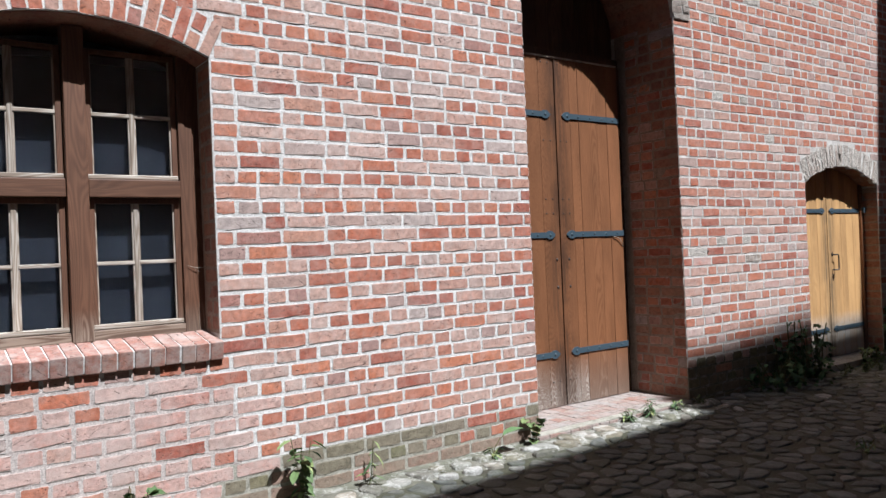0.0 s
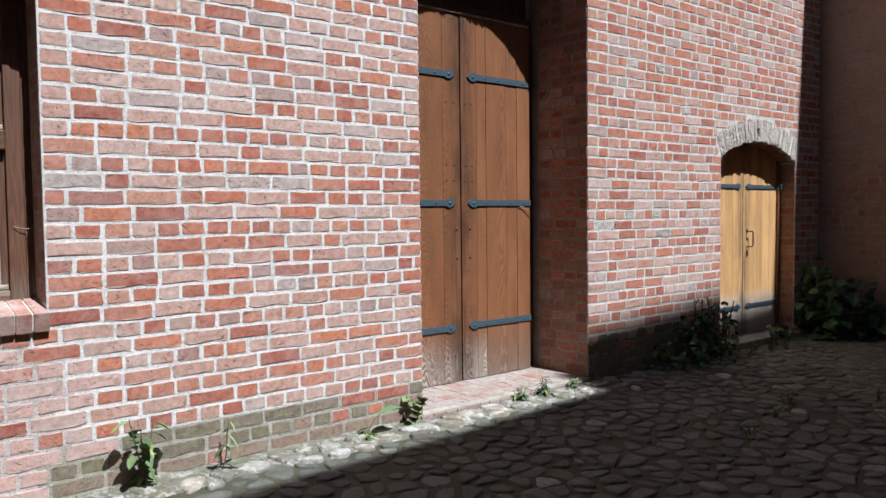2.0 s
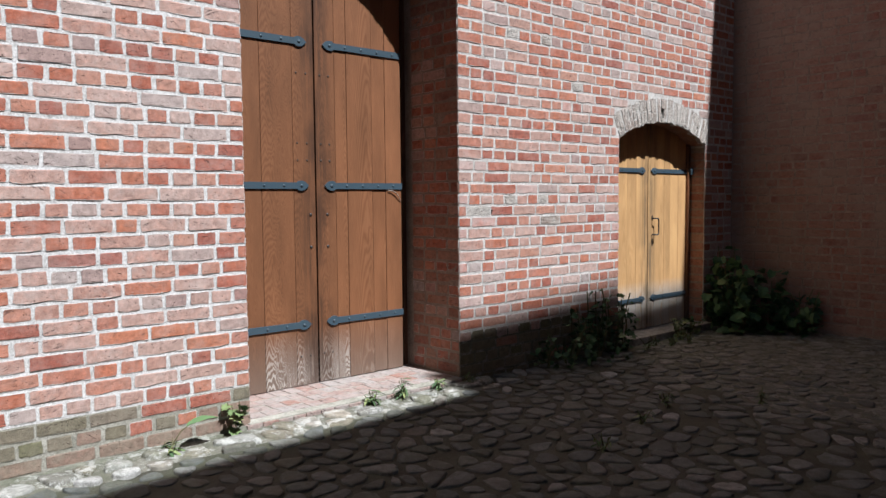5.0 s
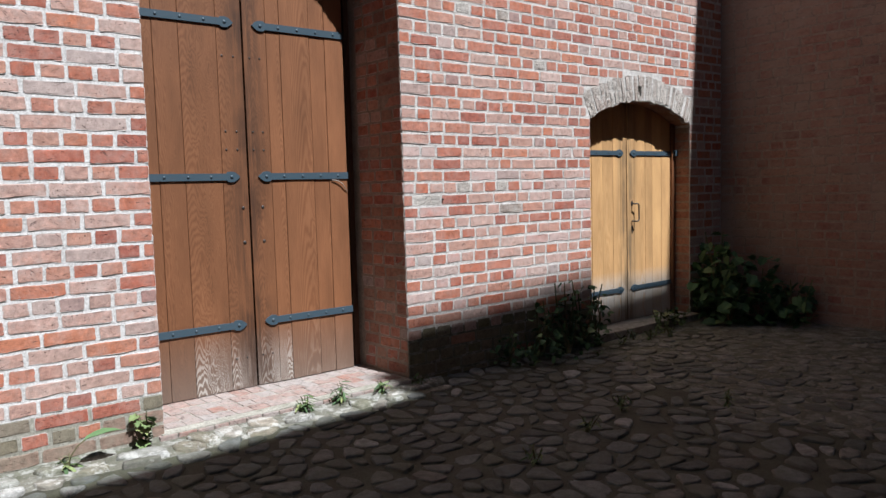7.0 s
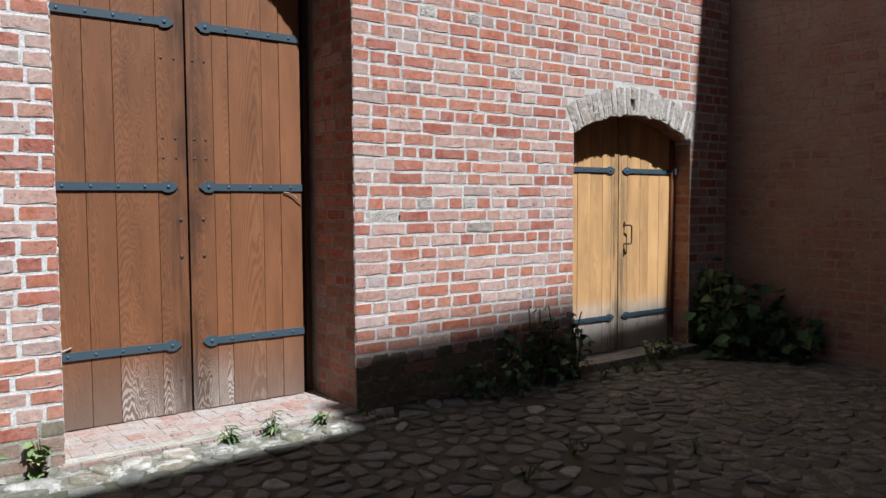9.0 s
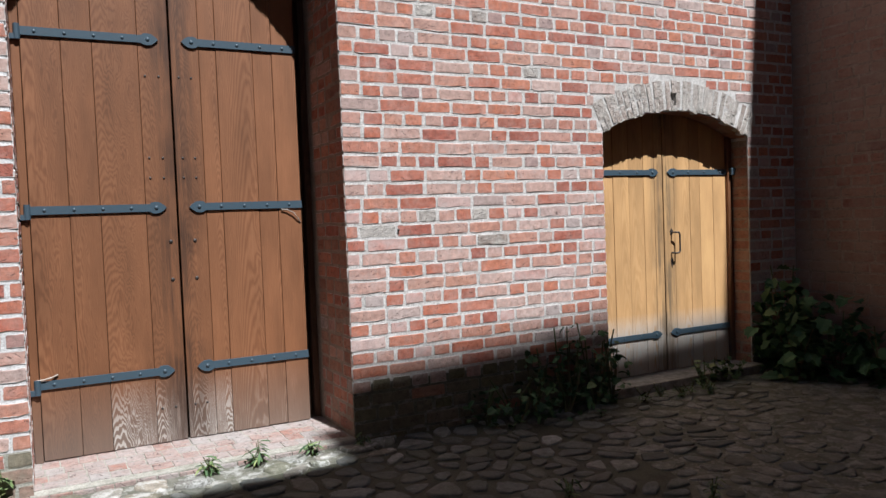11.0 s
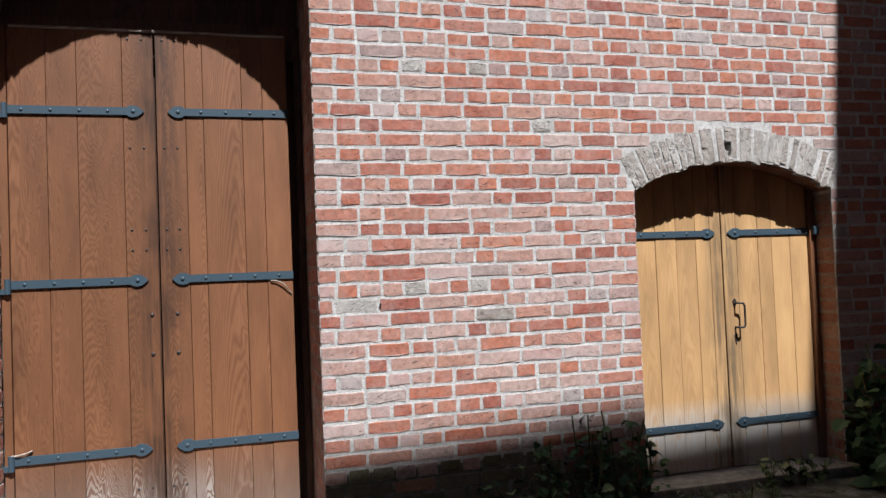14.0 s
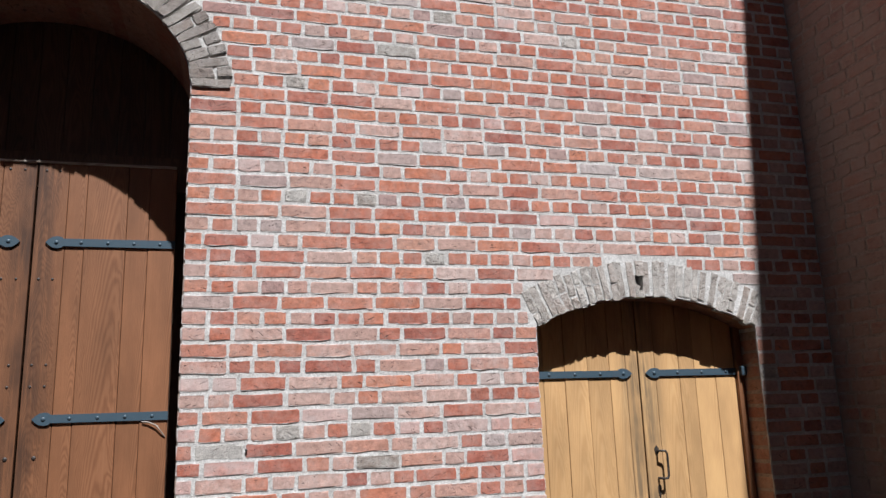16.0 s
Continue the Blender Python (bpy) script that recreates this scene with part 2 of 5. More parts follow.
def wood_material(name, dark, mid_tone, light, worn=None, worn_z=(0.2, 0.6), rough=0.55, wear=0.75, patchy=(0.42, 0.62), stain_x=None, along_x=False, ring_count=95.0, every=False, flame=None):
    m, nt, b = node_material(name, rough)
    geo = nt.nodes.new("ShaderNodeNewGeometry")
    pos = geo.outputs["Position"]
    rnd = piece_random(nt)
    off = nt.nodes.new("ShaderNodeVectorMath")
    off.operation = "ADD"
    comb = nt.nodes.new("ShaderNodeCombineXYZ")
    k = nt.nodes.new("ShaderNodeMath")
    k.operation = "MULTIPLY"
    k.inputs[1].default_value = 37.0
    nt.links.new(rnd, k.inputs[0])
    nt.links.new(k.outputs[0], comb.inputs[0])
    nt.links.new(k.outputs[0], comb.inputs[2])
    nt.links.new(pos, off.inputs[0])
    nt.links.new(comb.outputs[0], off.inputs[1])
    p = off.outputs[0]
    mp = nt.nodes.new("ShaderNodeMapping")
    mp.inputs["Scale"].default_value = (0.9, 9.0, 9.0) if along_x else (9.0, 9.0, 0.9)
    nt.links.new(p, mp.inputs["Vector"])
    wv = put(nt, "ShaderNodeTexNoise", Scale=1.0, Detail=1.5, Roughness=0.4, Distortion=0.5)
    nt.links.new(mp.outputs[0], wv.inputs["Vector"])
    rings = nt.nodes.new("ShaderNodeMath")
    rings.operation = "MULTIPLY"
    rings.inputs[1].default_value = ring_count
    nt.links.new(wv.outputs["Fac"], rings.inputs[0])
    sn = nt.nodes.new("ShaderNodeMath")
    sn.operation = "SINE"
    nt.links.new(rings.outputs[0], sn.inputs[0])
    if flame:                    # pointed arches of grain up each board: lines a metre, and how steep they run
        gen = nt.nodes.new("ShaderNodeSeparateXYZ")
        nt.links.new(nt.nodes.new("ShaderNodeTexCoord").outputs["Generated"], gen.inputs[0])
        here = nt.nodes.new("ShaderNodeSeparateXYZ")
        nt.links.new(p, here.inputs[0])
        wob = noise_of(nt, 1.0, 3, 0.55, p, (10, 10, 2.2))

        def calc(op, a, c, d=0.0):
            q = nt.nodes.new("ShaderNodeMath")
            q.operation = op
            for sock, v in zip(q.inputs, (a, c, d)):
                if isinstance(v, (int, float)):
                    sock.default_value = v
                else:
                    nt.links.new(v, sock)
            return q.outputs[0]

        across = calc("ADD", calc("MULTIPLY_ADD", rnd, -1.3, gen.outputs[0]), calc("MULTIPLY", wob, 0.5))
        across = calc("SUBTRACT", across, 0.12)
        height = calc("MULTIPLY_ADD", calc("MULTIPLY", across, across), flame[1], here.outputs[2])
        height = calc("MULTIPLY_ADD", wob, flame[2], height)
        nt.links.new(calc("MULTIPLY", height, flame[0] * 6.283), sn.inputs[0])
    grain01 = nt.nodes.new("ShaderNodeMapRange")
    grain01.inputs["From Min"].default_value = -1.0
    nt.links.new(sn.outputs[0], grain01.inputs["Value"])
    fibre = noise_of(nt, 1.0, 6, 0.7, p, (4, 160, 160) if along_x else (160, 160, 4))
    blotch = noise_of(nt, 1.0, 4, 0.6, p, (1.3, 5, 5) if along_x else (5, 5, 1.3))
    g = mix(nt, 0.6, grain01.outputs[0], fibre)
    col = ramp(nt, g, [(0.2, dark), (0.5, mid_tone), (0.85, light)])
    col = mix(nt, 0.55, col, ramp(nt, blotch, [(0.3, grey(0.3)), (0.7, grey(0.68))]), "OVERLAY")
    tone = ramp(nt, rnd, [(0.0, grey(0.4)), (1.0, grey(0.6))])
    col = mix(nt, 0.6, col, tone, "OVERLAY")
    if worn:
        sep = nt.nodes.new("ShaderNodeSeparateXYZ")
        nt.links.new(pos, sep.inputs[0])
        zr = nt.nodes.new("ShaderNodeMapRange")
        zr.inputs["From Min"].default_value, zr.inputs["From Max"].default_value = worn_z[1], worn_z[0]
        nt.links.new(sep.outputs[2], zr.inputs["Value"])
        streak = nt.nodes.new("ShaderNodeMath")
        streak.operation = "MULTIPLY"
        nt.links.new(zr.outputs[0], streak.inputs[0])
        nt.links.new(ramp(nt, mix(nt, 0.45, g, blotch), [(patchy[0], grey(0.0)), (patchy[1], grey(1.0))]), streak.inputs[1])
        sc = nt.nodes.new("ShaderNodeMath")
        sc.operation = "MULTIPLY"
        nt.links.new(ramp(nt, rnd, [(0.0, grey(0.15 * wear)), (0.45, grey(0.25 * wear)), (0.6, grey(wear)), (1.0, grey(wear))]) if not every else ramp(nt, rnd, [(0.0, grey(wear)), (1.0, grey(wear))]), sc.inputs[1])
        nt.links.new(streak.outputs[0], sc.inputs[0])
        col = mix(nt, times(nt, zr.outputs[0], 0.6 if wear < 0.98 else 0.0), col, tuple(c * 0.36 for c in worn))
        col = mix(nt, sc.outputs[0], col, worn)
    if stain_x is not None:      # rain stains along the meeting boards
        sp = nt.nodes.new("ShaderNodeSeparateXYZ")
        nt.links.new(pos, sp.inputs[0])
        dist = nt.nodes.new("ShaderNodeMath")
        dist.operation = "SUBTRACT"
        dist.inputs[1].default_value = stain_x
        nt.links.new(sp.outputs[0], dist.inputs[0])
        ab = nt.nodes.new("ShaderNodeMath")
        ab.operation = "ABSOLUTE"
        nt.links.new(dist.outputs[0], ab.inputs[0])
        near = nt.nodes.new("ShaderNodeMapRange")
        near.inputs["From Min"].default_value, near.inputs["From Max"].default_value = 0.20, 0.06
        nt.links.new(ab.outputs[0], near.inputs["Value"])
        streaks = ramp(nt, noise_of(nt, 1.0, 5, 0.7, pos, (34, 34, 1.6)), [(0.33, grey(0.0)), (0.55, grey(0.85))])
        streaks = times(nt, streaks, ramp(nt, noise_of(nt, 1.0, 3, 0.6, pos, (3, 3, 1.7)), [(0.34, grey(0.2)), (0.54, grey(1.0))]))
        col = mix(nt, times(nt, near.outputs[0], streaks), col, tuple(c * 0.4 for c in (dark[0] * 0.8, dark[1], dark[2] * 1.4)))
    nt.links.new(col, b.inputs["Base Color"])
    bump(nt, b, g, 0.25, 0.002)
    return m


M_OAK = wood_material("brown stained oak", (0.146, 0.058, 0.025), (0.200, 0.084, 0.037), (0.240, 0.107, 0.050), (0.36, 0.32, 0.275), (0.10, 0.60), 0.5, 0.45, (0.56, 0.68), 5.27, flame=(5.5, 4.2, 0.9))
M_OAK_WORN = wood_material("brown oak worn bare at the foot", (0.146, 0.058, 0.025), (0.200, 0.084, 0.037), (0.240, 0.107, 0.050), (0.42, 0.39, 0.35), (0.16, 0.54), 0.5, 0.92, (0.51, 0.57), 5.27, every=True, flame=(15.0, 2.2, 0.5))
M_OAK_PLAIN = wood_material("brown window wood", (0.082, 0.036, 0.020), (0.110, 0.050, 0.028), (0.138, 0.066, 0.037), (0.36, 0.30, 0.24), (1.13, 1.35))
M_PINE = wood_material("honey pine", (0.44, 0.250, 0.104), (0.49, 0.287, 0.124), (0.53, 0.320, 0.145), (0.47, 0.45, 0.415), (0.40, 0.64), 0.6, 1.0, (0.28, 0.50), stain_x=9.475, every=True, flame=(4.0, 5.0, 0.9))
M_OAK_RAIL = wood_material("brown window rail wood", (0.082, 0.036, 0.020), (0.110, 0.050, 0.028), (0.138, 0.066, 0.037), (0.36, 0.30, 0.24), (1.13, 1.35), along_x=True)
M_BAR_RAIL = wood_material("weathered pale cross bar", (0.20, 0.15, 0.11), (0.33, 0.28, 0.23), (0.50, 0.46, 0.41), along_x=True)
# Darker wood for recessed parts and board gaps, their shade put into colour.
M_DARKWOOD = wood_material("inner wood in shade tones", (0.055, 0.028, 0.016), (0.085, 0.042, 0.024), (0.115, 0.058, 0.033))
M_BAR = wood_material("weathered pale glazing bar", (0.20, 0.15, 0.11), (0.33, 0.28, 0.23), (0.50, 0.46, 0.41))


def iron_material(name, col):
    m, nt, b = node_material(name, 0.5)
    n = noise_of(nt, 40, 5, 0.7)
    c = mix(nt, ramp(nt, n, [(0.55, grey(0.0)), (0.75, grey(0.35))]), col, (0.09, 0.05, 0.03))
    nt.links.new(c, b.inputs["Base Color"])
    bump(nt, b, noise_of(nt, 150, 3, 0.6), 0.3, 0.002)
    return m


M_IRON = iron_material("blue-grey painted iron", (0.044, 0.073, 0.096))
M_RUST = iron_material("dark rusty iron", (0.035, 0.028, 0.024))


def stone_material(name, stops, lime=0.0, moss_at=(0.48, 0.66)):
    m, nt, b = node_material(name, 0.8)
    col = ramp(nt, piece_random(nt), stops)
    n1, n2 = noise_of(nt, 14, 6, 0.7), noise_of(nt, 110, 4, 0.7)
    col = mix(nt, 0.8, col, ramp(nt, n1, [(0.3, grey(0.24)), (0.7, grey(0.74))]), "OVERLAY")
    moss = ramp(nt, noise_of(nt, 3.6, 8, 0.8), [(moss_at[0], grey(0.0)), (moss_at[1], grey(0.6))])
    col = mix(nt, moss, col, (0.070, 0.078, 0.045))
    grit = ramp(nt, noise_of(nt, 16, 8, 0.85), [(0.40, grey(0.0)), (0.60, grey(0.55))])
    col = mix(nt, grit, col, mix(nt, 0.45, col, (0.09, 0.082, 0.055)))
    if lime:
        chalk = ramp(nt, noise_of(nt, 8, 9, 0.8), [(0.51, grey(0.0)), (0.57, grey(lime))])
        col = mix(nt, chalk, col, (0.54, 0.54, 0.51))
    col = mix(nt, 0.3, col, ramp(nt, n2, [(0.35, grey(0.25)), (0.65, grey(0.75))]), "OVERLAY")
    nt.links.new(col, b.inputs["Base Color"])
    bump(nt, b, mix(nt, 0.5, noise_of(nt, 38, 6, 0.75), n2), 0.8, 0.012)
    return m


M_COBBLE = stone_material("fieldstone", [(0.0, (0.063, 0.070, 0.066)), (0.2, (0.129, 0.138, 0.133)), (0.4, (0.075, 0.082, 0.075)), (0.55, (0.106, 0.109, 0.090)), (0.7, (0.175, 0.184, 0.175)), (0.8, (0.097, 0.109, 0.109)), (0.93, (0.129, 0.124, 0.110)), (1.0, (0.294, 0.304, 0.290))], 0.0, (0.46, 0.64))
M_COBBLE_DUSTY = stone_material("dusty fieldstone", [(0.0, (0.129, 0.132, 0.112)), (0.3, (0.181, 0.182, 0.162)), (0.6, (0.107, 0.110, 0.093)), (1.0, (0.215, 0.217, 0.198))], 0.2, (0.44, 0.62))
M_EARTH = stone_material("trodden sandy earth", [(0.0, (0.105, 0.104, 0.077)), (1.0, (0.105, 0.104, 0.077))], 0.25, (0.40, 0.58))
M_KERB = stone_material("pale rounded stone", [(0.0, (0.15, 0.145, 0.125)), (0.25, (0.23, 0.22, 0.195)), (0.45, (0.19, 0.165, 0.115)), (0.7, (0.17, 0.175, 0.135)), (0.85, (0.34, 0.335, 0.32)), (1.0, (0.27, 0.20, 0.11))], 0.62, (0.48, 0.64))
M_SKIRT = stone_material("mossy skirt and shade-dark joint mortar", [(0.0, (0.17, 0.168, 0.135)), (1.0, (0.17, 0.168, 0.135))], 0.35, (0.40, 0.58))
M_SAND = stone_material("pale gritty sand", [(0.0, (0.15, 0.145, 0.118)), (1.0, (0.15, 0.145, 0.118))], 0.45, (0.42, 0.58))
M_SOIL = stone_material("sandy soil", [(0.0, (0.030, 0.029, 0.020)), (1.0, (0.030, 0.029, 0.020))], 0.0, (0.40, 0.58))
M_SILLSTONE = stone_material("worn grey threshold stone", [(0.0, (0.36, 0.33, 0.30)), (1.0, (0.36, 0.33, 0.30))])


def leaf_material(name, stops):
    m, nt, b = node_material(name, 0.72)
    col = ramp(nt, piece_random(nt), stops)
    nt.links.new(mix(nt, 0.4, col, ramp(nt, noise_of(nt, 60, 4, 0.6), [(0.3, grey(0.35)), (0.7, grey(0.65))]), "OVERLAY"), b.inputs["Base Color"])
    b.inputs["Transmission Weight"].default_value = 0.0
    return m


M_LEAF = leaf_material("green leaves", [(0.0, (0.026, 0.070, 0.028)), (0.5, (0.046, 0.11, 0.042)), (0.85, (0.066, 0.14, 0.052)), (1.0, (0.11, 0.17, 0.065))])
M_WEED = leaf_material("pale weed leaves", [(0.0, (0.035, 0.075, 0.028)), (0.4, (0.065, 0.12, 0.042)), (0.75, (0.13, 0.19, 0.07)), (1.0, (0.24, 0.28, 0.11))])
M_STALK = leaf_material("plant stalks", [(0.0, (0.10, 0.13, 0.05)), (1.0, (0.13, 0.10, 0.05))])

m_glass, nt_, b_ = node_material("window glass", 0.03)
b_.inputs["Base Color"].default_value = (0.8, 0.86, 0.88, 1)
b_.inputs["Transmission Weight"].default_value = 1.0
b_.inputs["IOR"].default_value = 1.45
M_GLASS = m_glass
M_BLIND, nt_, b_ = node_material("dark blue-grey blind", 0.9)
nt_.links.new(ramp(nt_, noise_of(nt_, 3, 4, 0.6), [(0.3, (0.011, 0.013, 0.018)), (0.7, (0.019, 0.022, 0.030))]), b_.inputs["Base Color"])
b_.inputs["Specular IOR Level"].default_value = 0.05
# Near-black plaster: the gloom of the interior is put into its colour.
M_ROOM = mortar_material("near-black room plaster", (0.05, 0.055, 0.06), (0.08, 0.085, 0.09))
M_RENDER = mortar_material("grey wall plaster", (0.18, 0.165, 0.15), (0.28, 0.255, 0.23))

# ---- the place in numbers ----
FACE = 4.70                      # front plane of the facade (facing -y)
DOOR_L, DOOR_R, DOOR_Y = 4.286, 6.287, 5.36
ARCH_X, ARCH_Z, ARCH_A, ARCH_B = 5.286, 3.80, 1.0005, 0.79      # a flattened arch: half width and rise
SMALL_L, SMALL_R, SMALL_Y = 8.60, 10.35, 4.92
SARCH_X, SARCH_Z, SARCH_R = 9.475, 0.602, 1.85
WIN_L, WIN_R, WIN_Y, WIN_SILL = 0.14, 1.63, 4.94, 1.15
WARCH_X, WARCH_Z, WARCH_R = 0.885, 1.36, 1.695
SIDE_X, SIDE_EDGE = 11.0, 2.86
COURSE, TOP = 0.0995, 5.3
RING, WRING = 0.26, 0.235


def arch_z(x, cx, cz, r):
    d = r * r - (x - cx) ** 2
    return cz + math.sqrt(d) if d > 0 else None


def arch_half(z, cz, r):
    d = r * r - (z - cz) ** 2
    return math.sqrt(d) if d > 0 else 0.0


def door_arch(t, out=0.0):
    """A point of the tall door's arch, a little outside it."""
    nx_, nz_ = math.cos(t) / ARCH_A, math.sin(t) / ARCH_B
    k = out / math.hypot(nx_, nz_)
    return ARCH_X + ARCH_A * math.cos(t) + nx_ * k, ARCH_Z + ARCH_B * math.sin(t) + nz_ * k


# ---- setting: walls behind the brick faces ----
def facade_core(bm, x0, x1, z_under, z_top, steps=1):
    """Slabs of wall between x0 and x1 from z_under(x) up to z_top."""
    for i in range(steps):
        a, b = x0 + (x1 - x0) * i / steps, x0 + (x1 - x0) * (i + 1) / steps
        add_prism(bm, [(a, z_under(a)), (b, z_under(b)), (b, z_top), (a, z_top)], FACE + 0.0030, FACE + 1.1)


def zero(x):
    return -0.3


bm = bmesh.new()
facade_core(bm, -3.0, WIN_L, zero, TOP)
facade_core(bm, WIN_R, DOOR_L - 0.007, zero, TOP)
add_prism(bm, [(WIN_L, -0.3), (WIN_R, -0.3), (WIN_R, WIN_SILL - 0.04), (WIN_L, WIN_SILL - 0.04)], FACE + 0.0030, FACE + 1.1)
facade_core(bm, WIN_L, WIN_R, lambda x: arch_z(x, WARCH_X, WARCH_Z, WARCH_R) + 0.004, TOP, 16)
wall_left = tagged(part("wall_1", bm, M_MORTAR), "weathered red brick wall with pale mortar and an arched window", "wall", kind="structure")

bm = bmesh.new()
ARCH_STEPS = [math.pi * i / 30 for i in range(31)]
for a, b in zip(ARCH_STEPS[:-1], ARCH_STEPS[1:]):
    pa, pb = door_arch(a), door_arch(b)
    add_prism(bm, [pa, (pa[0], TOP), (pb[0], TOP), pb], FACE + 0.0030, FACE + 1.1)
facade_core(bm, DOOR_R + 0.007, SMALL_L - 0.006, zero, 2.1)
facade_core(bm, DOOR_R + 0.007, SMALL_L, lambda x: 2.1, 3.79)
facade_core(bm, DOOR_R, SMALL_L, lambda x: 3.79, TOP)
small_soffit = lambda x: arch_z(x, SARCH_X, SARCH_Z, SARCH_R) + 0.004
facade_core(bm, SMALL_L, 9.385, small_soffit, TOP, 10)
facade_core(bm, 9.46, SMALL_R, small_soffit, TOP, 10)
add_prism(bm, [(9.385, 2.61), (9.46, 2.60), (9.46, TOP), (9.385, TOP)], FACE + 0.003, FACE + 0.2)      # a hole in the arch
add_prism(bm, [(9.385, 2.455), (9.46, 2.455), (9.46, TOP), (9.385, TOP)], FACE + 0.2, FACE + 1.1)
facade_core(bm, SMALL_R, SIDE_X + 0.6, zero, TOP)
wall_mid = tagged(part("wall_2", bm, M_MORTAR_WARM), "weathered red brick wall with pale lime mortar round two arched doorways", "wall", kind="structure")

M_FAR_BRICK, nt_, b_ = node_material("far brickwork", 0.9)
bt = put(nt_, "ShaderNodeTexBrick", Color1=(0.33, 0.11, 0.07, 1), Color2=(0.26, 0.10, 0.07, 1), Mortar=(0.5, 0.47, 0.43, 1), Scale=1.0, Mortar_Size=0.013, Brick_Width=0.3, Row_Height=0.0995)
mp_ = nt_.nodes.new("ShaderNodeMapping")
mp_.inputs["Rotation"].default_value = (radians(90), 0, 0)
nt_.links.new(nt_.nodes.new("ShaderNodeNewGeometry").outputs["Position"], mp_.inputs["Vector"])
nt_.links.new(mp_.outputs[0], bt.inputs["Vector"])
nt_.links.new(bt.outputs["Color"], b_.inputs["Base Color"])

tagged(part("wall_3", box(-3.0, SIDE_X + 0.6, FACE, FACE + 1.1, TOP, 11.5), M_FAR_BRICK), "upper red brick wall above the doorways", "wall", kind="structure")
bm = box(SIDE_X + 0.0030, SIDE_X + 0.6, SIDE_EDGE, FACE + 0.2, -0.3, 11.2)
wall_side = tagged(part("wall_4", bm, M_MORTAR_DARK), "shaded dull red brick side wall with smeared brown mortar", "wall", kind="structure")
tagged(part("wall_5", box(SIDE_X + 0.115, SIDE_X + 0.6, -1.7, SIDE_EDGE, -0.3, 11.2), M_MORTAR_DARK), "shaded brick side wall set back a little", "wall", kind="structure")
# plain walls that close the yard behind the walk
bm = bmesh.new()
add_box(bm, -14.0, 1.8, -6.0, 0.0, -0.3, 11.21)
opposite = part("wall_6", bm, M_RENDER)
opposite.matrix_world = pose(5.4, -2.19, 0, 0, 0, 3.42)
tagged(opposite, "plain grey plastered wall across the yard", "wall", kind="structure")
back = part("wall_7", box(-1.16, 14.0, -5.0, 0.0, -0.3, 18.36), M_RENDER)
back.matrix_world = pose(8.75, -5.5, 0, 0, 0, 2.63)
tagged(back, "tall plain grey plastered wall beyond the yard", "wall", kind="structure")
tagged(part("wall_8", box(-3.8, -3.0, -9.0, FACE + 1.1, -0.3, 9.0), M_RENDER), "plain grey plastered end wall of the yard", "wall", kind="structure")

# ground: one sheet out to the horizon, soil between the stones
bm = bmesh.new()
nx, ny = 90, 60
xs = [-300, -60, -8] + [-3 + 14.2 * i / nx for i in range(nx + 1)] + [20, 80, 300]
ys = [-300, -60, -8] + [-2.4 + 7.2 * j / ny for j in range(ny + 1)] + [8, 60, 300]
grid_v = [[bm.verts.new((x, y, -0.002 + 0.007 * noise.noise(Vector((x * 1.7, y * 1.7, 0))) + 0.004 * noise.noise(Vector((x * 9, y * 9, 3))))) for x in xs] for y in ys]
for j in range(len(ys) - 1):
    for i in range(len(xs) - 1):
        bm.faces.new((grid_v[j][i], grid_v[j][i + 1], grid_v[j + 1][i + 1], grid_v[j + 1][i]))
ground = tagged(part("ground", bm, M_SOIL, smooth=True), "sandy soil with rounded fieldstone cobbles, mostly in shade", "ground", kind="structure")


# ---- bricks ----
rng = random.Random(7)


def brick_shape(w, h, seed, rough=1.0, deep=0.04):
    """Points and faces of a worn brick, its face to -y, its back at y = deep."""
    r = random.Random(seed)
    us, vs = [-0.5, -0.465, r.uniform(-0.3, -0.1), r.uniform(0.08, 0.3), 0.465, 0.5] if w > 0.2 else [-0.5, -0.43, r.uniform(-0.15, 0.15), 0.43, 0.5], [-0.5, -0.385, 0.385, 0.5]
    pts, n, m = [], len(us), len(vs)
    for j, v in enumerate(vs):
        for i, u in enumerate(us):
            edge = i in (0, n - 1) or j in (0, m - 1)
            corner = i in (0, n - 1) and j in (0, m - 1)
            x, z = u * w, v * h
            y = r.uniform(-0.0015, 0.002) * rough
            if edge:
                y += (0.0006 + r.uniform(-0.0006, 0.0016)) * rough
                x += (r.uniform(-0.003, 0.003) if j in (0, m - 1) else r.uniform(-0.006, 0.003) * (1 if u > 0 else -1)) * rough
                z += (r.uniform(-0.0038, 0.0022) * (1 if v > 0 else -1) if j in (0, m - 1) else 0) * rough
            if corner:
                k = (r.uniform(0.0, 0.004) if r.random() < 0.86 else r.uniform(0.006, 0.016)) * min(rough, 1.4)
                x -= math.copysign(k, u)
                z -= math.copysign(k * 0.7, v)
                y += 0.002 * rough
            pts.append((x, y, z))
    faces = [(j * n + i, j * n + i + 1, (j + 1) * n + i + 1, (j + 1) * n + i) for j in range(m - 1) for i in range(n - 1)]
    loop = [i for i in range(n)] + [j * n + n - 1 for j in range(1, m)] + [(m - 1) * n + i for i in range(n - 2, -1, -1)] + [j * n for j in range(m - 2, 0, -1)]
    base = len(pts)
    pts += [(pts[k][0] * 0.98, deep, pts[k][2] * 0.98) for k in loop]
    faces += [(loop[k], base + k, base + (k + 1) % len(loop), loop[(k + 1) % len(loop)]) for k in range(len(loop))]
    return pts, faces


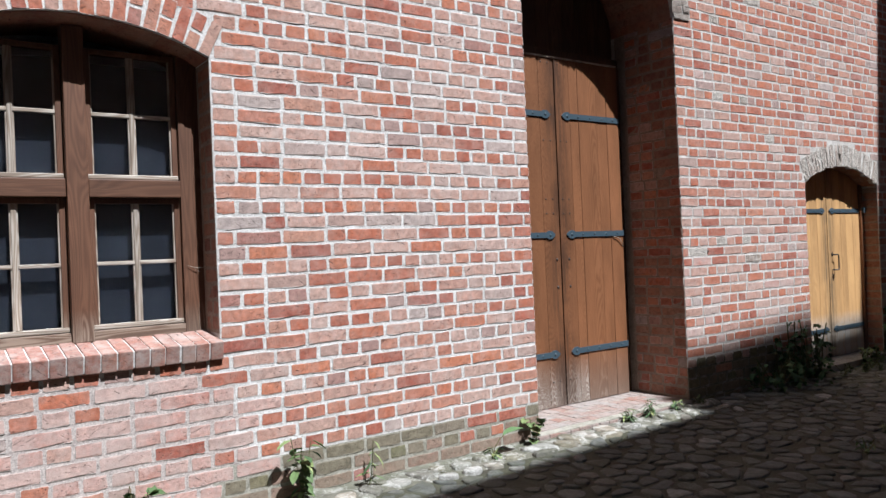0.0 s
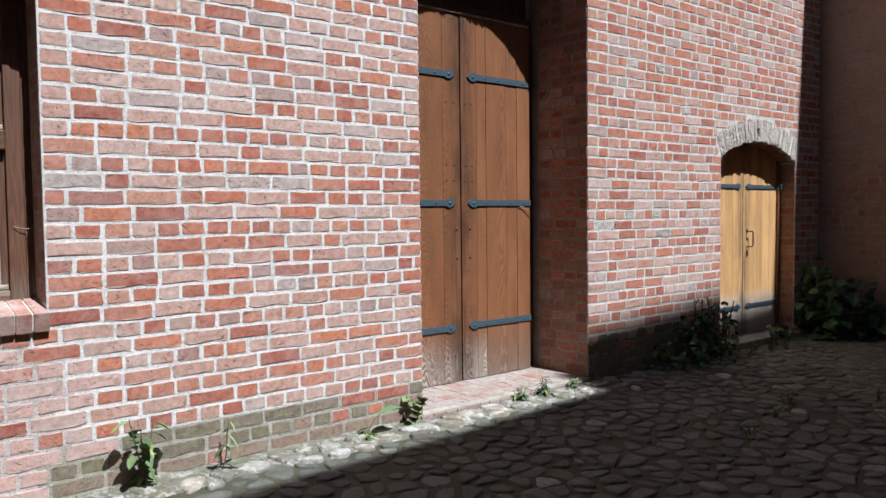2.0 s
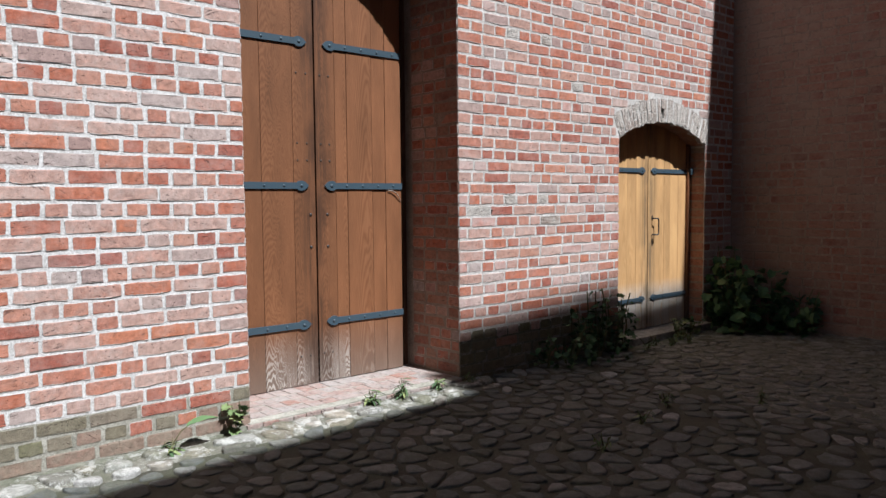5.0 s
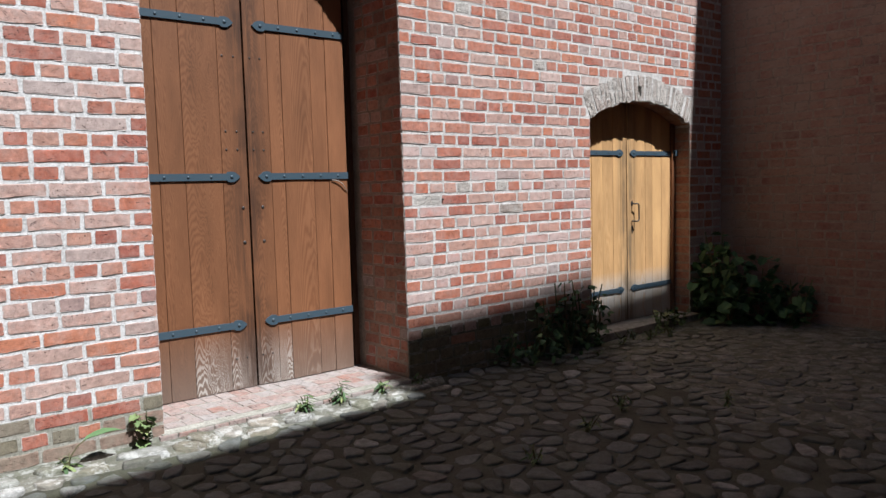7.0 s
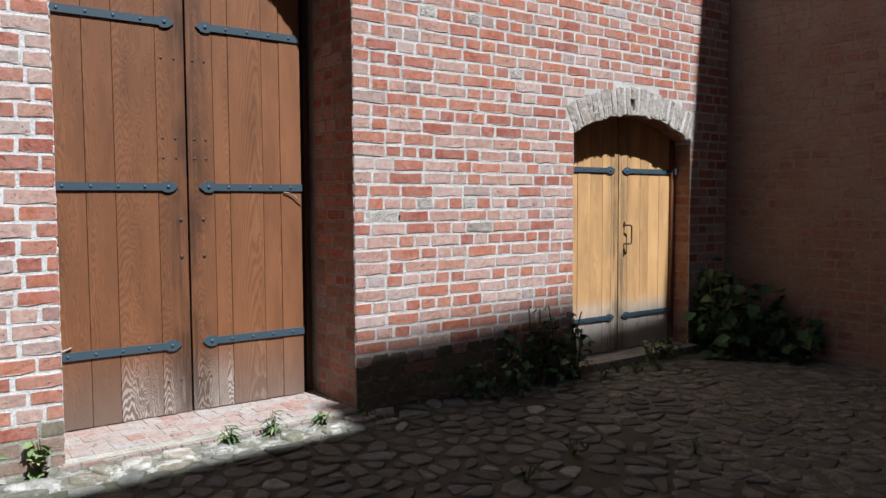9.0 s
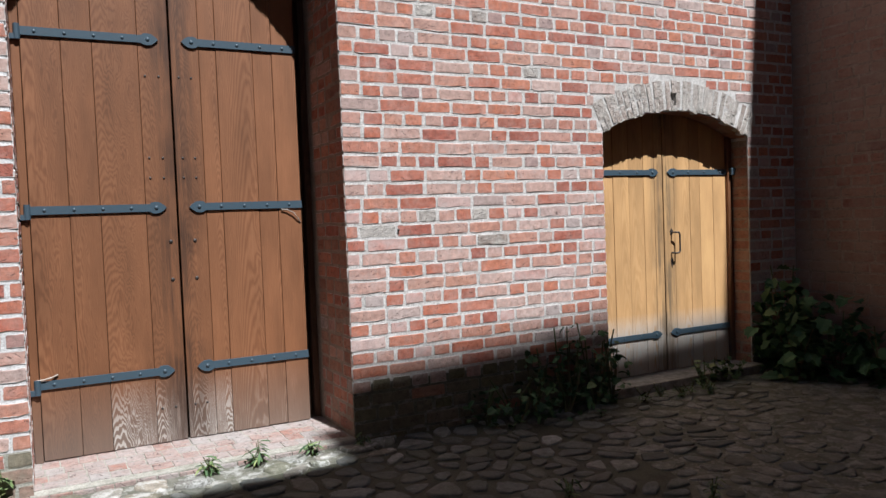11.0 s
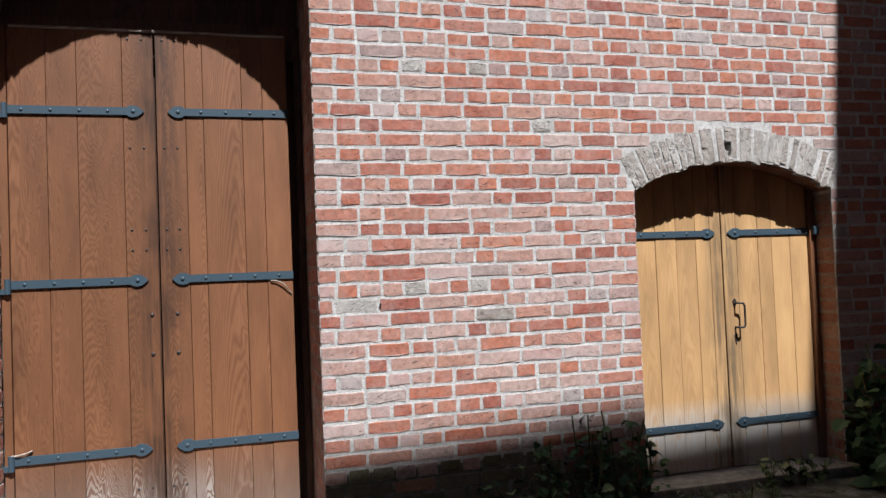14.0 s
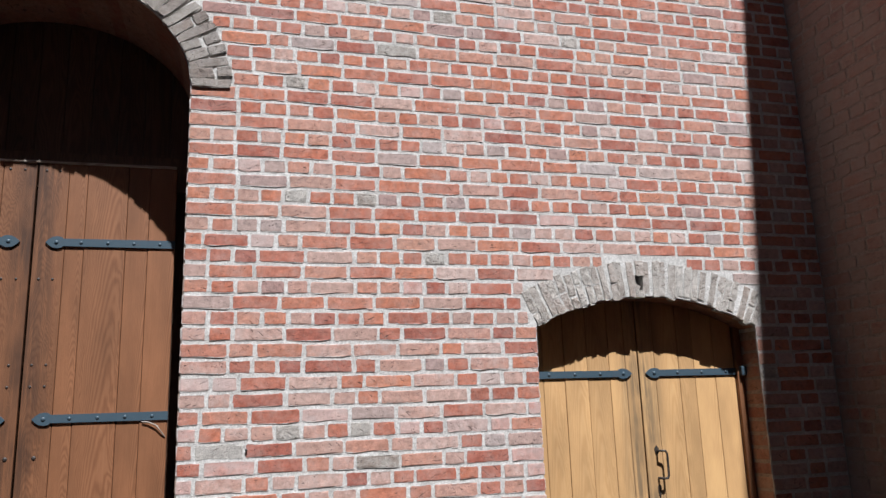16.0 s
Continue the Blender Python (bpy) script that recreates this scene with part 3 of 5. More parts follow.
SHAPES = {"s": [brick_shape(0.285, 0.0815, k) for k in range(9)], "h": [brick_shape(0.137, 0.0815, 50 + k) for k in range(9)],
          "r": [brick_shape(0.24, 0.062, 90 + k, 2.3, 0.06) for k in range(9)]}
NOMINAL = {"s": (0.285, 0.0815), "h": (0.137, 0.0815), "r": (0.24, 0.062)}
MESHES = {}


def rim_of(me, kind, shapes):
    """Marks the rim of each brick, where the mortar laps over it."""
    values = []
    for k in shapes:
        kk, k = (kind, k) if kind else k
        n, total = (6 if kk != "h" else 5), len(SHAPES[kk][k][0])
        values += [0.0 if i < 4 * n and 0 < i % n < n - 1 and n <= i < 3 * n else 1.0 for i in range(total)]
    me.attributes.new("rim", "FLOAT", "POINT").data.foreach_set("value", values)


def brick_mesh(kind, k, material):
    key = (kind, k, material.name)
    if key not in MESHES:
        me = bpy.data.meshes.new("brick")
        me.from_pydata(SHAPES[kind][k][0], [], SHAPES[kind][k][1])
        me.materials.append(material)
        rim_of(me, kind, [k])
        MESHES[key] = me
    return MESHES[key]


def lay(parent, placed, limit=300, name="brick"):
    """placed: (how near, kind, shape, pose, material). The nearest are parts of their own, the rest one joined part."""
    placed = sorted(placed, key=lambda p: p[0])
    for _, kind, k, m, material in placed[:limit]:
        ob = new(name, brick_mesh(kind, k, material))
        ob.parent = parent
        ob.matrix_basis = m
    rest = placed[limit:]
    if not rest:
        return
    verts, faces, index, mats = [], [], [], []
    for _, kind, k, m, material in rest:
        if material not in mats:
            mats.append(material)
        pts, fs = SHAPES[kind][k]
        arr = np.c_[np.array(pts), np.ones(len(pts))] @ np.array(m).T
        b = len(verts)
        verts.extend(map(tuple, arr[:, :3]))
        faces.extend(tuple(b + i for i in f) for f in fs)
        index.extend([mats.index(material)] * len(fs))
    me = bpy.data.meshes.new(name + "work")
    me.from_pydata(verts, [], faces)
    for m in mats:
        me.materials.append(m)
    me.polygons.foreach_set("material_index", index)
    rim_of(me, "", [(kind, k) for _, kind, k, _, _ in rest])
    ob = new(name + "work", me)
    ob.parent = parent
    tagged(ob, kind="stuff")


def run(a, b, heads, joint=0.0175):
    """Bricks of one course from a to b: (start, end, kind)."""
    out, x = [], a
    while b - x > 0.03:
        kind = "h" if rng.random() < heads(x) else "s"
        w = NOMINAL[kind][0] * rng.uniform(0.93, 1.07)
        if not out and rng.random() < 0.35:
            kind, w = "h", NOMINAL["h"][0] * rng.uniform(0.6, 1.35)
        left = b - x - w
        if left < 0.0:
            w = b - x
            kind = "h" if w < 0.2 else "s"
        elif left < 0.075:
            w = b - x if kind == "h" else (b - x - joint) / 2
            kind = "h" if w < 0.2 else "s"
        out.append((x, x + w, kind))
        x += w + joint * rng.uniform(0.75, 1.3)
    return out


def open_spans(z, x0, x1, holes):
    spans = [(x0, x1)]
    for a, b in holes(z):
        nxt = []
        for s, e in spans:
            if b <= s or a >= e:
                nxt.append((s, e))
                continue
            if a - s > 0.04:
                nxt.append((s, a))
            if e - b > 0.04:
                nxt.append((b, e))
        spans = nxt
    return spans


def wave(x, z):
    return 0.007 * noise.noise(Vector((x * 0.9, z * 1.3, 5.0))) + 0.004 * noise.noise(Vector((x * 3.1, z * 2.0, 9.0)))


def bond(k, x, z):
    """Share of headers in a course: header and stretcher courses by turns."""
    return 0.95 if k % 2 else 0.07


def bond_left(k, x, z):
    mixed = 0.5 if noise.noise(Vector((x * 0.5, z * 1.7, 12.0))) > 0.32 or k in (12, 17) else 0.0
    return mixed or bond(k, x, z)


def bond_mid(k, x, z):
    if 12 <= k <= 20:            # a patched stretch where the bond is lost
        return (0.5, 0.75, 0.5, 0.35, 0.85, 0.15, 0.5, 0.45, 0.6)[k - 12]
    if k in (21, 22):
        return 0.1
    mixed = 0.5 if noise.noise(Vector((x * 0.6, z * 1.7, 19.0))) > 0.36 else 0.0
    return mixed or bond(k + (1 if k < 12 else 0), x, z)


def courses(z0, z1, x0, x1, holes, to_pose, choose, near, pitch=COURSE, share=bond):
    """Brick courses over a face; to_pose(x, z) gives a brick's pose, share the part of headers."""
    placed = []
    k = 0
    while z0 + (k + 1) * pitch <= z1 + 0.01:
        z = z0 + (k + 0.5) * pitch
        for s, e in open_spans(z, x0, x1, holes):
            for a, b, kind in run(s, e, lambda x: share(k, x, z)):
                xc = (a + b) / 2
                scale = (b - a) / NOMINAL[kind][0]
                m = to_pose(xc, z + wave(xc, z)) @ pose(0, rng.uniform(-0.0014, 0.0008), 0, rng.uniform(-0.6, 0.6), rng.uniform(-0.5, 0.5), rng.uniform(-0.25, 0.25)) @ Matrix.Diagonal((scale, 1, rng.uniform(0.94, 1.04), 1))
                placed.append((near(xc, z), kind, rng.randrange(9), m, choose(xc, z, kind)))
        k += 1
    return placed


def front(x, z):
    return pose(x, FACE - 0.0008, z)


def holes_left(z):
    out = []
    if WIN_SILL - 0.165 < z < WARCH_Z + WARCH_R + WRING:
        half = arch_half(z, WARCH_Z, WARCH_R + WRING)
        z_out = 2.90
        if z < z_out:
            out.append((WIN_L, WIN_R + 0.008))
        else:
            out.append((max(WARCH_X - half, WIN_L - 0.13), min(WARCH_X + half, WIN_R + 0.02 + (z - z_out) * 0.5)))
    return out


def holes_mid(z):
    out = []
    if z < 3.80:
        out.append((DOOR_L - 0.01, DOOR_R))
    elif z < ARCH_Z + ARCH_B + RING:
        half = (ARCH_A + RING + 0.01) * math.sqrt(max(0.0, 1 - ((z - ARCH_Z) / (ARCH_B + RING + 0.01)) ** 2))
        out.append((ARCH_X - half, ARCH_X + half))
    if z < 2.22:
        out.append((SMALL_L, SMALL_R))
    elif z < SARCH_Z + SARCH_R + RING:
        half = arch_half(z, SARCH_Z, SARCH_R + RING + 0.01)
        out.append((max(SARCH_X - half, SMALL_L - 0.01 - (z - 2.2) * 0.5), min(SARCH_X + half, SMALL_R + 0.01 + (z - 2.2) * 0.5)))
    return out


def pick_left(x, z, kind):
    n = noise.noise(Vector((x * 1.5, z * 2.5, 2.0)))
    if x > 1.45 + 0.35 * n:
        if z < 0.12:
            return M_BRICK_MUD if rng.random() < 0.85 else M_BRICK
        if z < 0.22:
            return M_BRICK_MOSS_SHADE if rng.random() < 0.62 else (M_BRICK_MUD if rng.random() < 0.4 else M_BRICK)
        if z < 0.32 and x > 1.9 + 0.3 * n:
            return M_BRICK_MOSS_SHADE if rng.random() < 0.9 else M_BRICK
    if x < 1.9 and z < 0.95 and rng.random() < 0.8:
        return M_BRICK_PALE
    if rng.random() < (0.54 if kind == "s" else 0.24) + 0.3 * n:
        return M_BRICK_TAN
    return M_BRICK


def pick_mid(x, z, kind):
    # Moss-dark brick low on the mid wall puts its cast shade into colour.
    if z < 0.42 and rng.random() < (1.0 if z < 0.34 else 0.75):
        return M_BRICK_MOSS_SHADE if rng.random() < 0.92 else M_BRICK_DARK
    n = noise.noise(Vector((x * 0.9, z * 1.2, 7.0)))
    low = max(0.0, min(1.0, (2.7 - z) / 1.6))
    if rng.random() < 0.03 + 0.07 * low + 0.16 * max(0, n):
        return M_BRICK_PALE
    if rng.random() < 0.07 + 0.25 * low + 0.2 * n:
        return M_BRICK_TAN
    return M_BRICK if rng.random() < 0.985 else M_BRICK_GREY


left_bricks = courses(0.023, TOP, -0.6, DOOR_L, holes_left, front, pick_left, lambda x, z: math.hypot(x - 2.9, z - 1.6), 0.0985, bond_left)
mid_bricks = courses(-0.056, TOP, DOOR_L - 0.008, SIDE_X, holes_mid, front, pick_mid, lambda x, z: math.hypot(x - 7.4, z - 1.9), 0.1, bond_mid)


# arch rings
def ring(cx, cz, r, thick, a0, a1, count, material, kind, split=False, jitter=1.0, near=0.0):
    out = []
    for i in range(count):
        a = a0 + (a1 - a0) * (i + 0.5) / count + radians(rng.uniform(-0.4, 0.4)) * jitter
        grow = rng.uniform(0.92, 1.08) if split is None else 1.0
        pitch = (r + thick * 0.5) * (a1 - a0) / count
        w = pitch - (0.012 if jitter < 1 else 0.005)
        pieces = [(r, r + thick)]
        if split and i % 2:
            pieces = [(r, r + thick * 0.45), (r + thick * 0.5, r + thick)]
        if split is None and rng.random() < 0.38:
            c = r + thick * rng.uniform(0.3, 0.7)
            pieces = [(r, c), (c + 0.003, r + thick)]
        for p0, p1 in pieces:
            p0 += rng.uniform(-0.014, 0.016) * (jitter if jitter > 1 and p0 == r else 0)
            p1 += rng.uniform(-0.008, 0.008) * (jitter if jitter > 1 and p1 > r + 0.2 else 0)
            mid, length = (p0 + p1) / 2, p1 - p0 - 0.006
            kk = kind if kind == "r" else ("h" if length < 0.2 else "s")
            m = (pose(cx + mid * math.cos(a), FACE - 0.001 - rng.uniform(0, 0.0025) * jitter, cz + mid * math.sin(a), 0, -math.degrees(a), 0)
                 @ pose(0, 0, 0, rng.uniform(-1.2, 1.2) * jitter, rng.uniform(-1.2, 1.2) * jitter, rng.uniform(-1.2, 1.2) * jitter)
                 @ Matrix.Diagonal((length / NOMINAL[kk][0] * (1 + rng.uniform(-0.04, 0.06) * jitter), 1.0, w / NOMINAL[kk][1] * rng.uniform(0.93, 1.0) * grow, 1)))
            out.append((near, kk, rng.randrange(9), m, material))
    return out


a_small = math.acos(0.875 / SARCH_R)
small_ring = ring(SARCH_X, SARCH_Z, SARCH_R, RING, a_small, math.pi - a_small, 29, M_BRICK_GREY, "r", None, 1.15, -1.0)
mid_bricks += [b for b in small_ring if not (9.38 < b[3].translation.x < 9.465)]
m_ = pose(9.42, FACE - 0.008, SARCH_Z + SARCH_R + 0.018, 3, -90, 4) @ Matrix.Diagonal((0.22, 1, 1.05, 1))
mid_bricks.append((-1.0, "r", 3, m_, M_BRICK_GREY))
m_ = pose(9.422, FACE - 0.007, SARCH_Z + SARCH_R + 0.205, 0, -90, -3) @ Matrix.Diagonal((0.48, 1, 1.1, 1))
mid_bricks.append((-1.0, "r", 5, m_, M_BRICK_GREY))
for x_, z_, turn_, k_ in ((9.395, 2.508, -65, 1), (9.466, 2.600, -110, 6)):      # broken bits round the hole
    mid_bricks.append((-1.0, "r", k_, pose(x_, FACE - 0.003, z_, 2, turn_, 3) @ Matrix.Diagonal((0.24, 1, 0.62, 1)), M_BRICK_GREY))
for i in range(40):
    t0, t1 = math.pi * i / 40, math.pi * (i + 1) / 40
    t_ = (t0 + t1) / 2 + rng.uniform(-0.006, 0.006)
    (xa, za), (xb, zb) = door_arch(t0, RING / 2), door_arch(t1, RING / 2)
    wide = math.hypot(xa - xb, za - zb)
    ang = math.atan2(math.sin(t_) / ARCH_B, math.cos(t_) / ARCH_A)
    cut = RING * rng.uniform(0.38, 0.62)
    for p0, p1 in ([(0.0, cut), (cut + 0.012, RING)] if rng.random() < 0.6 else [(0.0, RING)]):
        p0, p1 = p0 + rng.uniform(-0.012, 0.014), p1 + rng.uniform(-0.012, 0.012)
        (px, pz), kk = door_arch(t_, (p0 + p1) / 2), "h" if p1 - p0 < 0.17 else "r"
        m_ = pose(px, FACE - 0.004 - rng.uniform(0, 0.012), pz, 0, -math.degrees(ang), 0) @ pose(0, 0, 0, rng.uniform(-3, 3), rng.uniform(-3, 3), rng.uniform(-3, 3))
        m_ = m_ @ Matrix.Diagonal(((p1 - p0) / NOMINAL[kk][0], 1.0, (wide - 0.006) / NOMINAL[kk][1] * rng.uniform(0.9, 1.02), 1))
        mid_bricks.append((0.5, kk, rng.randrange(9), m_, M_BRICK_SOOT))
a_win = math.acos(0.745 / WARCH_R)
left_bricks += ring(WARCH_X, WARCH_Z, WARCH_R, WRING, a_win, math.pi - a_win, 18, M_BRICK, "s", True, 0.5, -1.0)

# reveals of the openings, and the side wall
def reveal(x, sign, y0, y1, z0, z1, choose, near):
    """Bricks on a reveal at x whose face looks to sign * x."""
    return courses(z0, z1, y0, y1, lambda z: [], lambda y, z: pose(x + sign * 0.003, y, z, 0, 0, 90 * sign), choose, near)


# Dark brick on the right-hand reveals puts their shade into the colour.
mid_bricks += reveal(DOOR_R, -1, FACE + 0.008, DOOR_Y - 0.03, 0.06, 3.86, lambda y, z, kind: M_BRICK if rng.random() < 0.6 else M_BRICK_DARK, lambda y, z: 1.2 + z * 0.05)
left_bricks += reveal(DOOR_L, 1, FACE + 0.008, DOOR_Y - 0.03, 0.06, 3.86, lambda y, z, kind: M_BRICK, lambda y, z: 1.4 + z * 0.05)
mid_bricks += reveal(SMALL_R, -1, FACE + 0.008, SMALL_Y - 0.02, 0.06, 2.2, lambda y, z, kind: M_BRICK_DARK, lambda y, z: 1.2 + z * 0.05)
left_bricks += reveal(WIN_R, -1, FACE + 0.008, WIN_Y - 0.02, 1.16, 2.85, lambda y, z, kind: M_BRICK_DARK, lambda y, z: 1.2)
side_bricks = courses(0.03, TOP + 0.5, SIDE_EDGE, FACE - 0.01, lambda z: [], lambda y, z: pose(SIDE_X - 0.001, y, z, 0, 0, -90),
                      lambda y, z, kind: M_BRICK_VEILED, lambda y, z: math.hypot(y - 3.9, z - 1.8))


# dark linings of the arches and reveals: the recess shade is put into their colour
def lining(name, label, x0, x1, curve, y1, steps):
    bm = bmesh.new()
    for i in range(steps):
        a, b = x0 + (x1 - x0) * i / steps, x0 + (x1 - x0) * (i + 1) / steps
        za, zb = curve(a), curve(b)
        add_prism(bm, [(a, za - 0.003), (b, zb - 0.003), (b, zb + 0.03), (a, za + 0.03)], FACE + 0.03, y1)
    tagged(part(name, bm, M_BRICK_DARK), label, "arch", kind="structure")


lining("trim", "underside of the window arch, dark brick for its shade", WIN_L, WIN_R, lambda x: arch_z(x, WARCH_X, WARCH_Z, WARCH_R), WIN_Y + 0.3, 16)
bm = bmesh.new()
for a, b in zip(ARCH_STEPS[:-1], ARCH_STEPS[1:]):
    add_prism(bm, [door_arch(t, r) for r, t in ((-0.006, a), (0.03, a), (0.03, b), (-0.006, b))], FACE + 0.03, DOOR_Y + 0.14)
tagged(part("trim", bm, M_BRICK_DARK), "underside of the tall door arch, dark brick for its shade", "arch", kind="structure")
lining("trim", "underside of the low door arch, dark brick for its shade", SMALL_L, SMALL_R, lambda x: arch_z(x, SARCH_X, SARCH_Z, SARCH_R), SMALL_Y + 0.05, 16)
# Dark mortar strips tone the shaded reveals down by colour.
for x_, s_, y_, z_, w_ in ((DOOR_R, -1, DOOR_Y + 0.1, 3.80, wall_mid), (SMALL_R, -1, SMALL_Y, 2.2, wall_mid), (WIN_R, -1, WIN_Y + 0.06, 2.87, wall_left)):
    part("joint_mortar", box(x_ - 0.0012, x_ + 0.02, FACE + 0.012, y_, 0.0 if w_ is wall_mid else WIN_SILL, z_), M_MORTAR_DARK, w_, "brown mortar darkened for the recess")
# Unseen slabs added behind the facade so no sky shows through gaps.
tagged(part("wall_10", box(2.6, SIDE_X + 0.6, FACE + 1.1, FACE + 1.4, -0.3, 11.5), M_ROOM), "added near-black slab behind the doors against stray light", "wall", kind="structure")
tagged(part("ceiling", box(-3.8, SIDE_X + 0.6, FACE + 1.1, 9.0, 11.0, 11.3), M_ROOM), "added unseen roof slab that keeps sky light out", "roof", kind="structure")
tagged(part("wall_11", box(-3.8, 2.6, 7.4, 7.7, -0.3, 11.0), M_ROOM), "added unseen back wall that keeps sky light out", "wall", kind="structure")

# ---- window ----
window = tagged(new("window_1"), "brown wooden cross window with weathered pale glazing bars", "window", kind="structure")
fy0, fy1 = WIN_Y - 0.0, WIN_Y + 0.09


def win_bar(name, x0, x1, y0, y1, z0, z1, mat=None, parent=None, bevel=0.006, label=""):
    return part(name, box(x0, x1, y0, y1, z0, z1, bevel), mat or M_OAK_PLAIN, parent or window, label)


win_bar("jamb", WIN_R - 0.045, WIN_R + 0.004, fy0 + 0.02, fy1, WIN_SILL, 3.0)
win_bar("jamb", WIN_L - 0.004, WIN_L + 0.045, fy0 + 0.02, fy1, WIN_SILL, 3.0)
win_bar("jamb", WIN_R - 0.135, WIN_R - 0.048, fy0 + 0.005, fy1, WIN_SILL + 0.002, 3.0)
win_bar("jamb", WIN_L + 0.048, WIN_L + 0.135, fy0 + 0.005, fy1, WIN_SILL + 0.002, 3.0)
win_bar("mullion", 0.825, 0.945, fy0 - 0.03, fy1, WIN_SILL + 0.004, 3.04)
win_bar("transom", WIN_L + 0.138, 0.822, fy0 - 0.012, fy1, 2.02, 2.13, M_OAK_RAIL)
win_bar("transom", 0.948, WIN_R - 0.138, fy0 - 0.012, fy1, 2.02, 2.13, M_OAK_RAIL)
win_bar("bottom_rail", WIN_L + 0.138, 0.822, fy0 - 0.004, fy1, WIN_SILL + 0.003, 1.215, M_OAK_RAIL)
win_bar("bottom_rail", 0.948, WIN_R - 0.138, fy0 - 0.004, fy1, WIN_SILL + 0.003, 1.215, M_OAK_RAIL)


def casement(x0, x1, z0, z1):
    s = part("casement", add_box(add_box(box(x0, x0 + 0.034, fy0 + 0.03, fy0 + 0.075, z0, z1, 0.004), x1 - 0.034, x1, fy0 + 0.03, fy0 + 0.075, z0, z1, 0.004), x0 + 0.034, x1 - 0.034, fy0 + 0.03, fy0 + 0.075, z1 - 0.034, z1, 0.004), M_OAK_PLAIN, window)
    zm, xm = (z0 + z1) / 2, (x0 + x1) / 2
    part("drip_rail", box(x0 + 0.002, x1 - 0.002, fy0 + 0.018, fy0 + 0.074, z0 + 0.002, z0 + 0.03, 0.006), M_BAR_RAIL, s, "pale weathered lower rail")
    part("glazing_bar", box(xm - 0.015, xm + 0.015, fy0 + 0.032, fy0 + 0.07, z0 + 0.03, z1 - 0.034, 0.006), M_BAR, s, "pale weathered upright bar")
    for a, b in ((x0 + 0.034, xm - 0.015), (xm + 0.015, x1 - 0.034)):
        part("glazing_bar", box(a, b, fy0 + 0.034, fy0 + 0.068, zm - 0.012, zm + 0.012, 0.005), M_BAR_RAIL, s, "pale weathered cross bar")
        for c, d in ((z0 + 0.03, zm - 0.012), (zm + 0.012, z1 - 0.034)):
            part("putty", add_box(box(a, a + 0.008, fy0 + 0.042, fy0 + 0.056, c, d), b - 0.008, b, fy0 + 0.042, fy0 + 0.056, c, d), M_BAR, s, "pale putty edge")
            p = part("pane", box(a - 0.004, b + 0.004, fy0 + 0.054, fy0 + 0.058, c - 0.004, d + 0.004), M_GLASS, s)
            p.visible_shadow = False


for x0, x1 in ((WIN_L + 0.139, 0.821), (0.949, WIN_R - 0.139)):
    casement(x0, x1, 1.217, 2.018)
    casement(x0, x1, 2.132, 2.93)
# room behind the panes, plastered near-black to keep it dim
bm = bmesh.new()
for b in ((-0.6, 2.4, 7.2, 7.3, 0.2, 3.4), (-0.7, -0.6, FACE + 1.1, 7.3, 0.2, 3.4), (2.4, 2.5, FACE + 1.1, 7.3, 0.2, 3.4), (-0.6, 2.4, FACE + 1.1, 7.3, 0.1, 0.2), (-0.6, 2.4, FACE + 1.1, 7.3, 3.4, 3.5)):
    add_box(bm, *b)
tagged(part("wall_9", bm, M_ROOM), "room behind the window in near-black plaster", "wall", kind="structure")
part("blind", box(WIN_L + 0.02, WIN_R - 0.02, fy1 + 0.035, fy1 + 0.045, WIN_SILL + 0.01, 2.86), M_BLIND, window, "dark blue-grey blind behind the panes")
# brick sill on edge
sill = tagged(thing("window_sill", "projecting sill of red bricks laid on edge under the window", "sill", kind="structure"))
n = 17
for i in range(n):
    x0 = WIN_L - 0.02 + (WIN_R + 0.03 - WIN_L) * i / n
    w = (WIN_R + 0.03 - WIN_L) / n
    b = box(-w / 2 + 0.004, w / 2 - 0.004, -0.245, 0.07, -0.115, 0.0, 0.007)
    ob = part("brick", b, M_BRICK_SILL, sill)
    ob.matrix_basis = pose(x0 + w / 2, FACE + 0.19, WIN_SILL + rng.uniform(-0.004, 0.002), 11 + rng.uniform(-0.7, 0.7), rng.uniform(-1, 1), rng.uniform(-0.7, 0.7))
part("bed", box(WIN_L - 0.012, WIN_R + 0.004, -0.236, 0.05, -0.105, -0.0095), M_MORTAR, sill).matrix_basis = pose(0, FACE + 0.19, WIN_SILL, 11)


# ---- doors ----
def strap(parent, x_root, x_tip, y, z, rivets, h=0.056):
    """A flat iron strap with a swollen pointed end, on the face y."""
    s = 1 if x_tip > x_root else -1
    L = abs(x_tip - x_root)
    half = [(0, h / 2), (L - 0.125, h / 2 * 0.94), (L - 0.11, h / 2 * 0.94), (L - 0.10, h * 0.66), (L - 0.075, h * 0.74), (L - 0.045, h * 0.66), (L - 0.02, h * 0.36), (L, 0)]
    outline = [(x_root + s * a, z + b) for a, b in half] + [(x_root + s * a, z - b) for a, b in half[-2::-1]]
    bm = add_prism(bmesh.new(), outline, y - 0.011, y)
    ob = part("hinge_strap", bm, M_IRON, parent, "blue-grey painted iron strap")
    for i in range(rivets):
        d = 0.10 + (L - 0.155) * i / (rivets - 1) + (0.0 if i < rivets - 1 else -0.014)
        bmr = bmesh.new()
        bmesh.ops.create_uvsphere(bmr, u_segments=10, v_segments=6, radius=0.014 if i == rivets - 1 else 0.0115)
        part("rivet", bmr, M_IRON, ob, smooth=True).matrix_basis = pose(x_root + s * d, y - 0.011, z) @ Matrix.Diagonal((1, 0.6, 1, 1))
    return ob


